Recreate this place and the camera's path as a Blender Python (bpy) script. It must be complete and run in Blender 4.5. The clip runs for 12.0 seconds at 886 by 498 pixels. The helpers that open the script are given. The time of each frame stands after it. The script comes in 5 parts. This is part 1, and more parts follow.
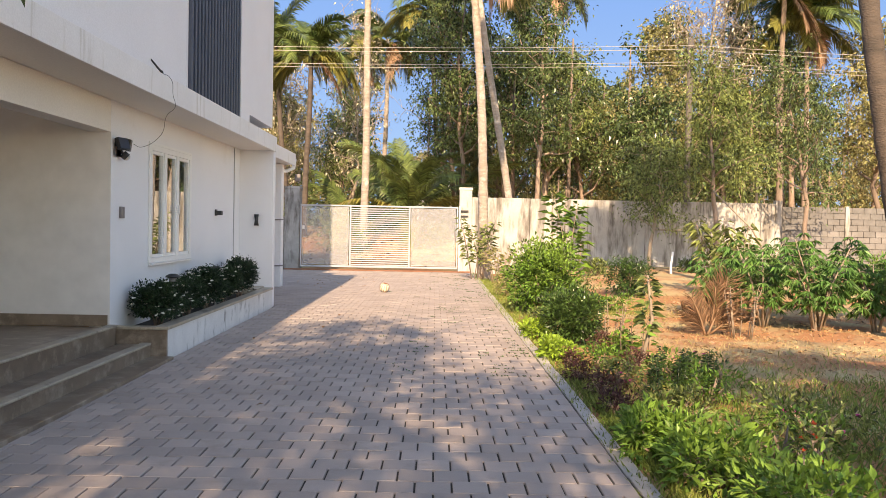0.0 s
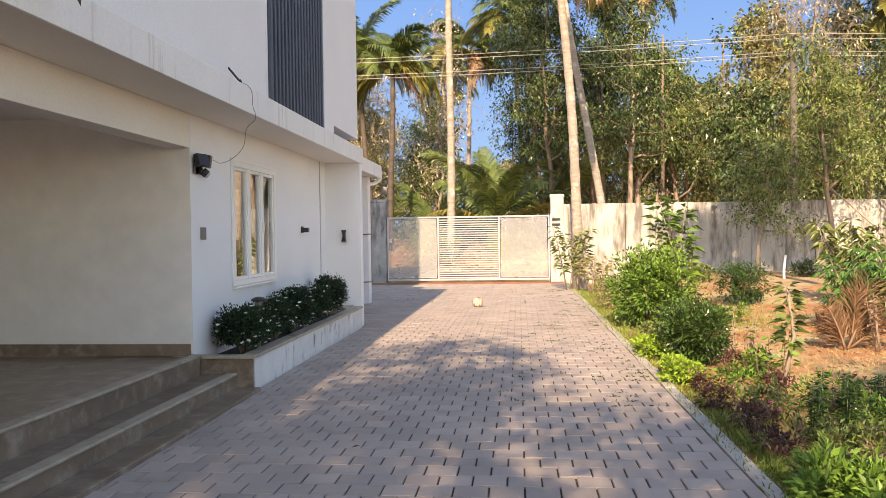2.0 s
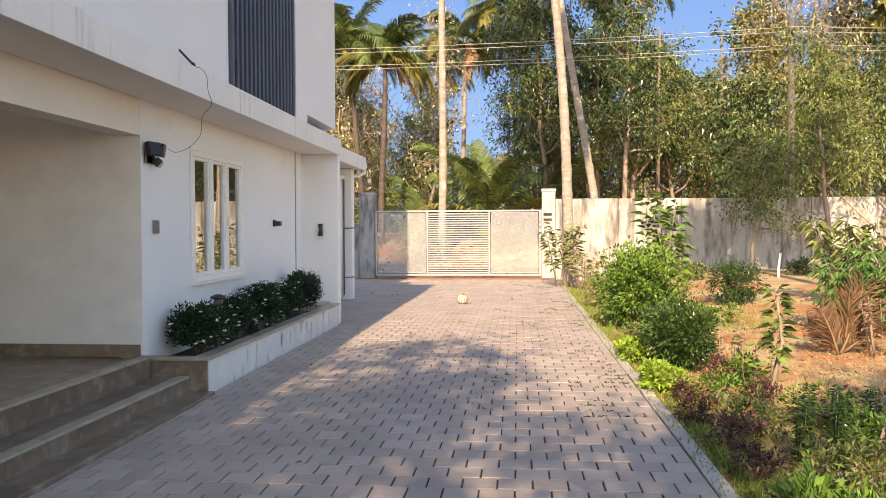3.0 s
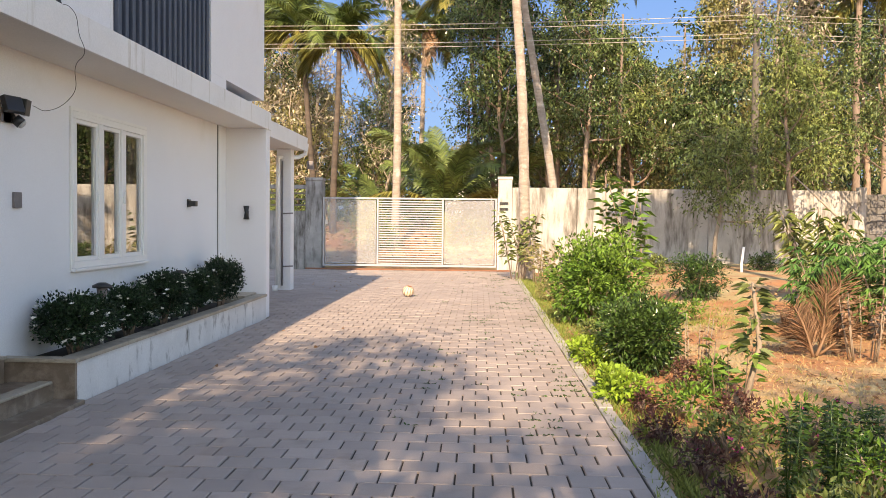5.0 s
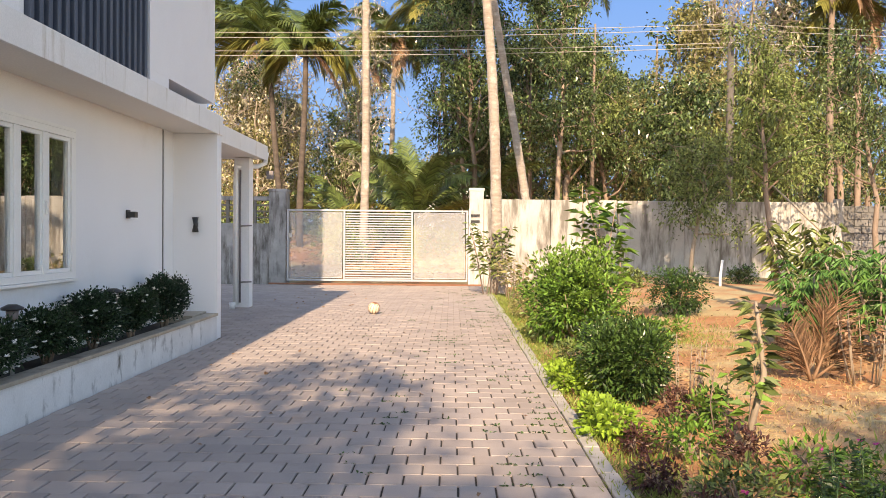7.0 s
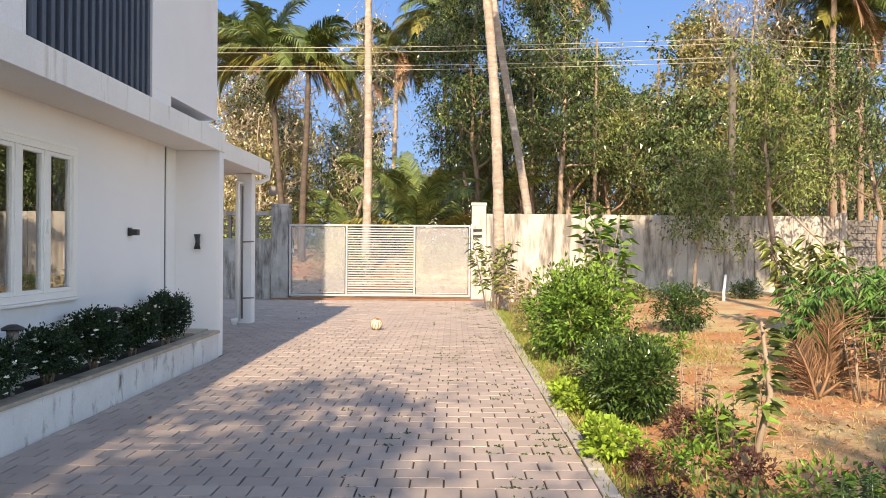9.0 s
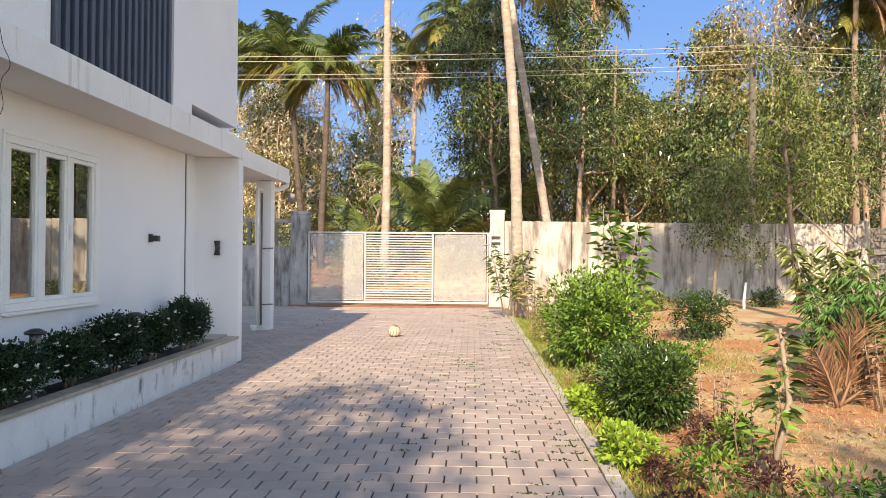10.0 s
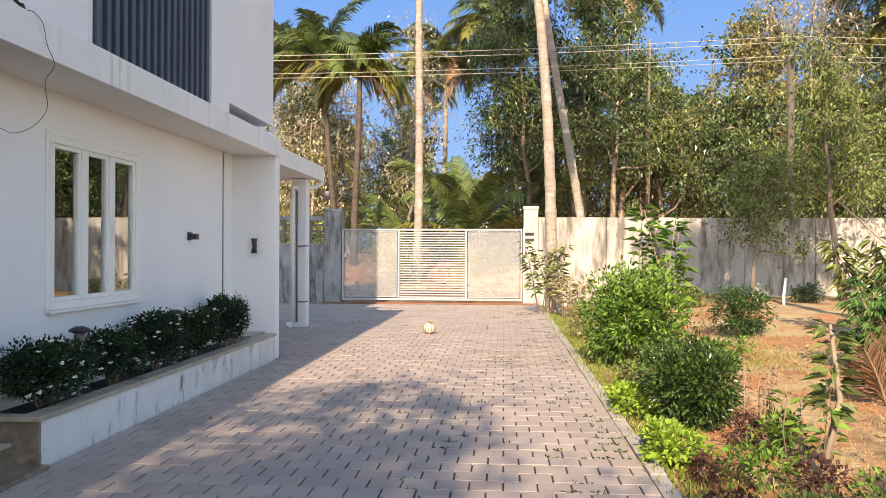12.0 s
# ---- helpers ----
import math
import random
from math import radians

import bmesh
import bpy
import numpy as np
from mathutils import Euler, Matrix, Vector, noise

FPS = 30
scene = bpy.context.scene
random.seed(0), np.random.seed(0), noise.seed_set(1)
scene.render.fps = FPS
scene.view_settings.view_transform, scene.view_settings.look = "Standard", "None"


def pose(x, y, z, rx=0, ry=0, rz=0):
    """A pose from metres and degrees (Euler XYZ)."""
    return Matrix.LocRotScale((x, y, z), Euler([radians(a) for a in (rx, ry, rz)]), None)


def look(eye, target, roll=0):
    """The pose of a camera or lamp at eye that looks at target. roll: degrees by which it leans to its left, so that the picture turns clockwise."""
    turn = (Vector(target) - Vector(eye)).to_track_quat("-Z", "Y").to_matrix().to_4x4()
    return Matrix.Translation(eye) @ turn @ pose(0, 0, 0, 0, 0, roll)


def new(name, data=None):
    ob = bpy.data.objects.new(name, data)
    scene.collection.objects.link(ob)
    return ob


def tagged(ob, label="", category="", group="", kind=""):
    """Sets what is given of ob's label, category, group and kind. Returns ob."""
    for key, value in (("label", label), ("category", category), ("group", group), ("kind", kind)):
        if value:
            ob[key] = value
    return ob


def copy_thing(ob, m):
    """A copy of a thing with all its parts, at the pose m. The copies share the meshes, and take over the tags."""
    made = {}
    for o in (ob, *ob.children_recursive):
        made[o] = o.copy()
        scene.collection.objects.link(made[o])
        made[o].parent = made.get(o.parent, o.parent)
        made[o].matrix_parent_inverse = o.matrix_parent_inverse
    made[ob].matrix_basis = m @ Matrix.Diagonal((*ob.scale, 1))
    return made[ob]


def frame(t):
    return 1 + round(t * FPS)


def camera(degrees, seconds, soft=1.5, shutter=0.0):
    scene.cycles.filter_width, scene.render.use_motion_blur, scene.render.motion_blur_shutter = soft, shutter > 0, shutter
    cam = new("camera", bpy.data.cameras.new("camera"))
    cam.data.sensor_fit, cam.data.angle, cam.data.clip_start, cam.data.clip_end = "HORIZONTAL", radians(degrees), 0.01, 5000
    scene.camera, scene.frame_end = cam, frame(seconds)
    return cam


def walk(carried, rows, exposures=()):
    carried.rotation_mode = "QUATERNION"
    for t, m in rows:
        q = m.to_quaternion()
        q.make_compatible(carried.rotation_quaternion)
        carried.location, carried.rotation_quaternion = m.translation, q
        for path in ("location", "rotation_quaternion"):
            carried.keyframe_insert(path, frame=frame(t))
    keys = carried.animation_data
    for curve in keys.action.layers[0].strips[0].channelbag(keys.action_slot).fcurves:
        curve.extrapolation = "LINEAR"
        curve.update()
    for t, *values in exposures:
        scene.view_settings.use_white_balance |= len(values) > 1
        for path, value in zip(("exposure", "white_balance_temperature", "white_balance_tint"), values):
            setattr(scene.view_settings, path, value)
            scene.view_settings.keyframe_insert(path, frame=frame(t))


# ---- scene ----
cam = camera(57.0, 12.0, soft=0.3)
PATH = [
    (0, (0.003, -0.179, 1.516), (0.023, 1.82, 1.461), 1.1),
    (0.5, (-0.079, 0.018, 1.522), (-0.167, 2.016, 1.469), 0.5),
    (1, (-0.105, 0.265, 1.547), (-0.247, 2.259, 1.503), -0.1),
    (1.5, (-0.172, 0.502, 1.557), (-0.343, 2.494, 1.521), -0.6),
    (2, (-0.214, 0.715, 1.545), (-0.4, 2.706, 1.513), -0.8),
    (2.5, (-0.108, 0.976, 1.569), (-0.3, 2.966, 1.531), -0.5),
    (4.5, (0.271, 2.154, 1.518), (0.154, 4.149, 1.449), 0.6),
    (5, (0.252, 2.512, 1.466), (0.163, 4.509, 1.399), 0.6),
    (5.5, (0.286, 2.874, 1.467), (0.22, 4.872, 1.408), 0.5),
    (6, (0.306, 3.151, 1.461), (0.258, 5.15, 1.41), 0.5),
    (6.5, (0.295, 3.341, 1.468), (0.262, 5.34, 1.424), 0.6),
    (7, (0.294, 3.378, 1.456), (0.273, 5.378, 1.422), 0.5),
    (9, (0.29, 3.416, 1.504), (0.263, 5.416, 1.502), 0.4),
    (9.5, (0.293, 3.387, 1.498), (0.248, 5.387, 1.505), 0.4),
    (10, (0.305, 3.394, 1.488), (0.232, 5.393, 1.505), 0.5),
    (10.5, (0.286, 3.406, 1.497), (0.19, 5.403, 1.518), 0.6),
    (11, (0.282, 3.4, 1.484), (0.164, 5.396, 1.508), 0.5),
    (11.5, (0.275, 3.417, 1.488), (0.139, 5.413, 1.507), 0.4),
    (12, (0.235, 3.435, 1.483), (0.086, 5.429, 1.492), 0.2),
]
walk(cam, [(t, look(eye, target, roll)) for t, eye, target, roll in PATH], exposures=[(0, 1.42, 8800, 18), (12, 1.34, 7950, 15)])

# ---- light ----
SUN_AZ, SUN_EL = 3.5, 30.0      # the light travels towards +y, a little to +x
world = bpy.data.worlds.new("sky")
scene.world = world
world.use_nodes = True
wn = world.node_tree
sky = wn.nodes.new("ShaderNodeTexSky")
sky.sky_type = "NISHITA"
sky.sun_disc = False
sky.sun_elevation = radians(SUN_EL)
sky.sun_rotation = radians(180 + SUN_AZ)
sky.air_density, sky.dust_density, sky.ozone_density = 1.0, 0.3, 2.0
wn.links.new(sky.outputs[0], wn.nodes["Background"].inputs[0])
wn.nodes["Background"].inputs[1].default_value = 0.15
sun = new("sun", bpy.data.lights.new("sun", "SUN"))
sun.data.energy, sun.data.angle, sun.data.color = 3.3, radians(0.55), (1.0, 0.87, 0.70)
sx, sy = math.sin(radians(SUN_AZ)), math.cos(radians(SUN_AZ))
sun.matrix_world = look((0, 0, 0), (sx * math.cos(radians(SUN_EL)), sy * math.cos(radians(SUN_EL)), -math.sin(radians(SUN_EL))))


# ---- materials ----
def material(name, c1, c2, scale=6.0, rough=0.6, bump=0.15, fine=60.0, metal=0.0, island=0.0, spec=0.5, stretch=(1, 1, 1), dirt=None, dirt_at=(0.55, 0.75), dirt_scale=1.2, local=False, per_object=0.0, bump_size=0.01, dirt_stretch=(1, 1, 1)):
    """Two colours mixed by broad noise, fine grain on top, optional dirt patches, variation by mesh island and by object."""
    m = bpy.data.materials.new(name)
    m.use_nodes = True
    nt = m.node_tree
    N, L = nt.nodes.new, nt.links.new
    bsdf = nt.nodes["Principled BSDF"]
    tc = N("ShaderNodeTexCoord")
    if local:
        src = tc.outputs["Object"]
    else:
        geo = N("ShaderNodeNewGeometry")
        src = geo.outputs["Position"]
    mp = N("ShaderNodeMapping")
    mp.inputs["Scale"].default_value = stretch
    L(src, mp.inputs[0])
    n1 = N("ShaderNodeTexNoise")
    n1.inputs["Scale"].default_value, n1.inputs["Detail"].default_value, n1.inputs["Roughness"].default_value = scale, 5, 0.6
    L(mp.outputs[0], n1.inputs["Vector"])
    n2 = N("ShaderNodeTexNoise")
    n2.inputs["Scale"].default_value, n2.inputs["Detail"].default_value = fine, 3
    L(mp.outputs[0], n2.inputs["Vector"])
    ramp = N("ShaderNodeMapRange")
    ramp.inputs[1].default_value, ramp.inputs[2].default_value = 0.3, 0.7
    L(n1.outputs[0], ramp.inputs[0])
    mix = N("ShaderNodeMix")
    mix.data_type = "RGBA"
    mix.inputs[6].default_value, mix.inputs[7].default_value = (*c1, 1), (*c2, 1)
    L(ramp.outputs[0], mix.inputs[0])
    col = mix.outputs[2]
    if dirt:
        mp2 = N("ShaderNodeMapping")
        mp2.inputs["Scale"].default_value = dirt_stretch
        L(src, mp2.inputs[0])
        n3 = N("ShaderNodeTexNoise")
        n3.inputs["Scale"].default_value, n3.inputs["Detail"].default_value, n3.inputs["Roughness"].default_value = dirt_scale, 8, 0.65
        L(mp2.outputs[0], n3.inputs["Vector"])
        r3 = N("ShaderNodeMapRange")
        r3.inputs[1].default_value, r3.inputs[2].default_value = dirt_at
        L(n3.outputs[0], r3.inputs[0])
        md = N("ShaderNodeMix")
        md.data_type = "RGBA"
        L(r3.outputs[0], md.inputs[0])
        L(col, md.inputs[6])
        md.inputs[7].default_value = (*dirt, 1)
        col = md.outputs[2]
    val = N("ShaderNodeMapRange")
    val.inputs[3].default_value, val.inputs[4].default_value = 0.88, 1.12
    L(n2.outputs[0], val.inputs[0])
    fac = val.outputs[0]
    for amount, kind, out in ((island, "ShaderNodeNewGeometry", "Random Per Island"), (per_object, "ShaderNodeObjectInfo", "Random")):
        if amount:
            rnd = N(kind)
            rr = N("ShaderNodeMapRange")
            rr.inputs[3].default_value, rr.inputs[4].default_value = 1 - amount, 1 + amount
            L(rnd.outputs[out], rr.inputs[0])
            mu = N("ShaderNodeMath")
            mu.operation = "MULTIPLY"
            L(fac, mu.inputs[0])
            L(rr.outputs[0], mu.inputs[1])
            fac = mu.outputs[0]
    hsv = N("ShaderNodeHueSaturation")
    L(fac, hsv.inputs["Value"])
    L(col, hsv.inputs["Color"])
    L(hsv.outputs[0], bsdf.inputs["Base Color"])
    bsdf.inputs["Roughness"].default_value = rough
    bsdf.inputs["Metallic"].default_value = metal
    bsdf.inputs["Specular IOR Level"].default_value = spec
    if bump:
        b = N("ShaderNodeBump")
        b.inputs["Strength"].default_value = bump
        b.inputs["Distance"].default_value = bump_size
        L(n2.outputs[0], b.inputs["Height"])
        L(b.outputs[0], bsdf.inputs["Normal"])
    return m


def leaf_material(name, c1, c2, trans=0.35, rough=0.45, island=0.45, spec=0.32):
    """Thin leaves: a glossy face and light that comes through."""
    m = material(name, c1, c2, scale=1.2, rough=rough, bump=0, fine=14.0, island=island, spec=spec)
    nt = m.node_tree
    bsdf = nt.nodes["Principled BSDF"]
    out = nt.nodes["Material Output"]
    tr = nt.nodes.new("ShaderNodeBsdfTranslucent")
    ms = nt.nodes.new("ShaderNodeMixShader")
    ms.inputs[0].default_value = trans * 0.5
    src = bsdf.inputs["Base Color"].links[0].from_socket
    nt.links.new(src, tr.inputs[0])
    nt.links.new(bsdf.outputs[0], ms.inputs[1])
    nt.links.new(tr.outputs[0], ms.inputs[2])
    nt.links.new(ms.outputs[0], out.inputs[0])
    return m


def sheet_material(name, colour, clear):
    """Finely perforated painted sheet: part paint, part holes."""
    m = material(name, colour, tuple(c * 0.93 for c in colour), scale=1.5, rough=0.5, bump=0, dirt=(0.5, 0.42, 0.35), dirt_at=(0.55, 0.8))
    nt = m.node_tree
    tr = nt.nodes.new("ShaderNodeBsdfTransparent")
    ms = nt.nodes.new("ShaderNodeMixShader")
    ms.inputs[0].default_value = clear
    nt.links.new(nt.nodes["Principled BSDF"].outputs[0], ms.inputs[1])
    nt.links.new(tr.outputs[0], ms.inputs[2])
    nt.links.new(ms.outputs[0], nt.nodes["Material Output"].inputs[0])
    return m


M = {}


def sky_backdrop_material():
    """Clear blue sky, paler towards the horizon."""
    m = bpy.data.materials.new("clear_sky")
    m.use_nodes = True
    nt = m.node_tree
    nt.nodes.remove(nt.nodes["Principled BSDF"])
    geo, sep, mr, mix, em = [nt.nodes.new("ShaderNode" + k) for k in ("NewGeometry", "SeparateXYZ", "MapRange", "Mix", "Emission")]
    mix.data_type = "RGBA"
    mr.inputs[1].default_value, mr.inputs[2].default_value = 20, 190
    mix.inputs[6].default_value, mix.inputs[7].default_value = (0.13, 0.25, 0.46, 1), (0.045, 0.145, 0.42, 1)
    for a, b in ((geo.outputs["Position"], sep.inputs[0]), (sep.outputs[2], mr.inputs[0]), (mr.outputs[0], mix.inputs[0]), (mix.outputs[2], em.inputs[0]), (em.outputs[0], nt.nodes["Material Output"].inputs[0])):
        nt.links.new(a, b)
    return m


M["sky"] = sky_backdrop_material()
M["white"] = material("white_plaster", (0.80, 0.80, 0.81), (0.75, 0.755, 0.77), scale=0.8, rough=0.65, bump=0.12, fine=90, dirt=(0.66, 0.65, 0.63), dirt_at=(0.58, 0.85), dirt_scale=0.9)
M["band"] = material("weathered_white_band", (0.80, 0.79, 0.77), (0.72, 0.71, 0.69), scale=1.2, rough=0.7, bump=0.15, fine=80, dirt=(0.42, 0.37, 0.28), dirt_at=(0.57, 0.78), dirt_scale=2.4, dirt_stretch=(1, 3.2, 0.35))
M["soffit"] = material("cream_soffit_paint", (0.76, 0.73, 0.68), (0.71, 0.68, 0.63), scale=1.0, rough=0.7, bump=0.1)
M["gloss"] = material("glossy_white_wall", (0.80, 0.79, 0.78), (0.76, 0.75, 0.74), scale=0.7, rough=0.07, bump=0.05, fine=5, spec=0.6)
M["stone"] = material("brown_step_stone", (0.25, 0.188, 0.138), (0.14, 0.10, 0.073), scale=3.0, rough=0.35, bump=0.06, fine=120, dirt=(0.34, 0.275, 0.215), dirt_at=(0.5, 0.68), dirt_scale=5)
M["cap"] = material("beige_coping_stone", (0.43, 0.375, 0.30), (0.31, 0.265, 0.2), scale=5, rough=0.5, bump=0.2, dirt=(0.13, 0.11, 0.085), dirt_at=(0.56, 0.74), dirt_scale=4)
M["planter"] = material("stained_planter_plaster", (0.76, 0.75, 0.73), (0.62, 0.61, 0.59), scale=2.2, rough=0.8, bump=0.2, dirt=(0.13, 0.12, 0.10), dirt_at=(0.55, 0.72), dirt_scale=3.0, dirt_stretch=(1, 1.8, 0.9))
M["slat"] = material("slate_blue_metal", (0.075, 0.095, 0.13), (0.06, 0.078, 0.11), scale=2, rough=0.45, bump=0.03, metal=0.0)
M["frame"] = material("white_window_frame", (0.82, 0.82, 0.80), (0.78, 0.78, 0.76), scale=3, rough=0.35, bump=0.02)
M["black"] = material("black_plastic", (0.02, 0.02, 0.022), (0.03, 0.03, 0.03), scale=9, rough=0.4, bump=0.03)
M["grey_box"] = material("grey_plastic", (0.16, 0.14, 0.14), (0.2, 0.18, 0.18), scale=9, rough=0.5, bump=0.03)
# near-black base colour standing in for shade in unlit rooms and openings
M["dark"] = material("painted_shade_dark", (0.03, 0.03, 0.03), (0.045, 0.04, 0.04), scale=2, rough=0.8, bump=0)
M["paver"] = material("concrete_paver", (0.42, 0.35, 0.31), (0.34, 0.285, 0.255), scale=1.1, rough=0.85, bump=0.35, fine=140, per_object=0.11, island=0.09, dirt=(0.27, 0.22, 0.18), dirt_at=(0.56, 0.8), dirt_scale=2.5, bump_size=0.004)
M["joint"] = material("joint_soil", (0.06, 0.05, 0.04), (0.04, 0.034, 0.027), scale=6, rough=0.95, bump=0.3)
M["kerb"] = material("concrete_kerb", (0.47, 0.43, 0.39), (0.37, 0.34, 0.31), scale=2, rough=0.85, bump=0.3, dirt=(0.2, 0.17, 0.13), dirt_at=(0.55, 0.75), dirt_scale=3)
M["earth"] = material("red_earth", (0.47, 0.215, 0.095), (0.36, 0.17, 0.08), scale=1.3, rough=0.95, bump=1.0, fine=22, dirt=(0.46, 0.36, 0.19), dirt_at=(0.44, 0.6), dirt_scale=0.7, bump_size=0.03)
M["wall"] = material("weathered_compound_wall", (0.52, 0.50, 0.465), (0.38, 0.365, 0.335), scale=1.6, rough=0.85, bump=0.3, fine=40, dirt=(0.16, 0.145, 0.125), dirt_at=(0.46, 0.64), dirt_scale=1.9, dirt_stretch=(2.2, 1, 0.4))
M["pillar"] = material("stained_grey_pillar", (0.33, 0.335, 0.34), (0.20, 0.205, 0.21), scale=2.5, rough=0.85, bump=0.35, dirt=(0.085, 0.08, 0.075), dirt_at=(0.50, 0.66), dirt_scale=2.6, dirt_stretch=(2.0, 1, 0.4))
# block grey, darkened further to carry the trees' shade on this wall
M["block"] = material("concrete_block", (0.22, 0.21, 0.20), (0.15, 0.145, 0.135), scale=2.5, rough=0.9, bump=0.4, fine=60, per_object=0.12, island=0.12)
M["mortar"] = material("mortar", (0.16, 0.15, 0.14), (0.12, 0.115, 0.105), scale=3, rough=0.95, bump=0.3)
M["gate"] = material("white_gate_paint", (0.37, 0.39, 0.43), (0.32, 0.34, 0.37), scale=3, rough=0.4, bump=0.03)
M["sheet"] = sheet_material("perforated_gate_sheet", (0.52, 0.53, 0.55), 0.70)
M["rust"] = material("rusty_rail", (0.28, 0.12, 0.07), (0.2, 0.09, 0.05), scale=6, rough=0.8, bump=0.2)
M["pipe"] = material("grey_pvc_pipe", (0.52, 0.52, 0.51), (0.45, 0.45, 0.44), scale=3, rough=0.45, bump=0.03)
M["bark"] = material("palm_bark", (0.44, 0.37, 0.31), (0.26, 0.215, 0.175), scale=3.5, rough=0.9, bump=0.8, fine=22, stretch=(1, 1, 3.5), local=True, dirt=(0.58, 0.53, 0.47), dirt_at=(0.54, 0.66), dirt_scale=2.6, bump_size=0.03)
M["bark_dark"] = material("dark_palm_bark", (0.12, 0.09, 0.07), (0.055, 0.045, 0.037), scale=2.2, rough=0.9, bump=0.6, fine=22, stretch=(1, 1, 3), local=True, bump_size=0.03)
M["wood"] = material("tree_bark", (0.34, 0.25, 0.19), (0.19, 0.14, 0.105), scale=2.5, rough=0.9, bump=0.6, fine=30, stretch=(2, 2, 0.5), local=True, bump_size=0.02, per_object=0.35)
M["twig"] = material("pale_bare_twig", (0.38, 0.31, 0.24), (0.25, 0.20, 0.15), scale=3, rough=0.85, bump=0.2)
M["leaf_palm"] = leaf_material("palm_leaf", (0.06, 0.105, 0.032), (0.17, 0.21, 0.065), trans=0.35, rough=0.33, island=0.6, spec=0.45)
M["leaf_palm_old"] = leaf_material("yellowing_palm_leaf", (0.25, 0.22, 0.06), (0.15, 0.17, 0.05), trans=0.35)
M["leaf_dry"] = leaf_material("dry_palm_leaf", (0.40, 0.25, 0.16), (0.28, 0.17, 0.10), trans=0.2, rough=0.7)
M["leaf_dark"] = leaf_material("dark_tree_leaf", (0.05, 0.095, 0.032), (0.145, 0.185, 0.07), trans=0.33, rough=0.27, island=0.85, spec=0.5)
M["leaf_mid"] = leaf_material("mid_green_leaf", (0.09, 0.145, 0.04), (0.23, 0.26, 0.085), trans=0.38, island=0.8, spec=0.4)
M["leaf_yellow"] = leaf_material("yellow_green_leaf", (0.20, 0.20, 0.065), (0.36, 0.32, 0.15), trans=0.4, island=0.5)
M["leaf_pale"] = leaf_material("pale_cream_leaf", (0.46, 0.43, 0.28), (0.60, 0.55, 0.40), trans=0.35, rough=0.5, island=0.4)
M["leaf_bush"] = leaf_material("bush_leaf", (0.07, 0.165, 0.025), (0.16, 0.26, 0.045), trans=0.35, island=0.75)
M["leaf_box"] = leaf_material("clipped_bush_leaf", (0.026, 0.066, 0.016), (0.068, 0.122, 0.029), trans=0.25, rough=0.3, island=0.8, spec=0.45)
M["leaf_lime"] = leaf_material("lime_leaf", (0.24, 0.36, 0.045), (0.19, 0.31, 0.04), trans=0.35)
M["leaf_fresh"] = leaf_material("fresh_green_leaf", (0.12, 0.24, 0.04), (0.18, 0.30, 0.055), trans=0.4)
M["leaf_cass"] = leaf_material("cassava_leaf", (0.065, 0.17, 0.045), (0.12, 0.24, 0.06), trans=0.4, island=0.5)
M["leaf_purple"] = leaf_material("purple_leaf", (0.075, 0.03, 0.03), (0.12, 0.06, 0.045), trans=0.25)
M["leaf_planter"] = leaf_material("dark_glossy_leaf", (0.012, 0.030, 0.013), (0.026, 0.056, 0.02), trans=0.15, rough=0.4, spec=0.3)
M["grass"] = leaf_material("grass_blade", (0.17, 0.24, 0.05), (0.25, 0.28, 0.08), trans=0.35)
M["straw"] = leaf_material("dry_grass_blade", (0.46, 0.36, 0.18), (0.38, 0.28, 0.13), trans=0.3, rough=0.7)
M["petal"] = leaf_material("white_petal", (0.8, 0.8, 0.76), (0.75, 0.75, 0.7), trans=0.2, island=0.05)
M["petal_red"] = leaf_material("red_petal", (0.65, 0.05, 0.02), (0.75, 0.12, 0.03), trans=0.2, island=0.2)
M["petal_pink"] = leaf_material("magenta_petal", (0.5, 0.04, 0.22), (0.6, 0.08, 0.3), trans=0.2, island=0.2)
M["ball"] = material("cream_ball_skin", (0.72, 0.66, 0.5), (0.62, 0.55, 0.4), scale=8, rough=0.5, bump=0.05, local=True)
M["wire"] = material("aluminium_wire", (0.45, 0.42, 0.36), (0.38, 0.35, 0.3), scale=2, rough=0.4, bump=0)
M["concrete"] = material("weathered_concrete", (0.36, 0.34, 0.31), (0.27, 0.25, 0.23), scale=2, rough=0.9, bump=0.25)
M["pole"] = material("dark_weathered_pole", (0.13, 0.11, 0.09), (0.08, 0.07, 0.06), scale=2, rough=0.9, bump=0.25)
M["roof"] = material("house_roof_far", (0.30, 0.24, 0.2), (0.24, 0.19, 0.16), scale=2, rough=0.8, bump=0.1)


def glass_material():
    m = bpy.data.materials.new("window_glass")
    m.use_nodes = True
    b = m.node_tree.nodes["Principled BSDF"]
    b.inputs["Base Color"].default_value = (0.9, 0.95, 0.95, 1)
    b.inputs["Roughness"].default_value = 0.0
    b.inputs["Transmission Weight"].default_value = 1.0
    b.inputs["IOR"].default_value = 3.0
    return m


M["glass"] = glass_material()


# ---- mesh helpers ----
def box(bm, x0, y0, z0, x1, y1, z1):
    v = [bm.verts.new(p) for p in ((x0, y0, z0), (x1, y0, z0), (x1, y1, z0), (x0, y1, z0), (x0, y0, z1), (x1, y0, z1), (x1, y1, z1), (x0, y1, z1))]
    for f in ((3, 2, 1, 0), (4, 5, 6, 7), (0, 1, 5, 4), (1, 2, 6, 5), (2, 3, 7, 6), (3, 0, 4, 7)):
        bm.faces.new([v[i] for i in f])
    return v


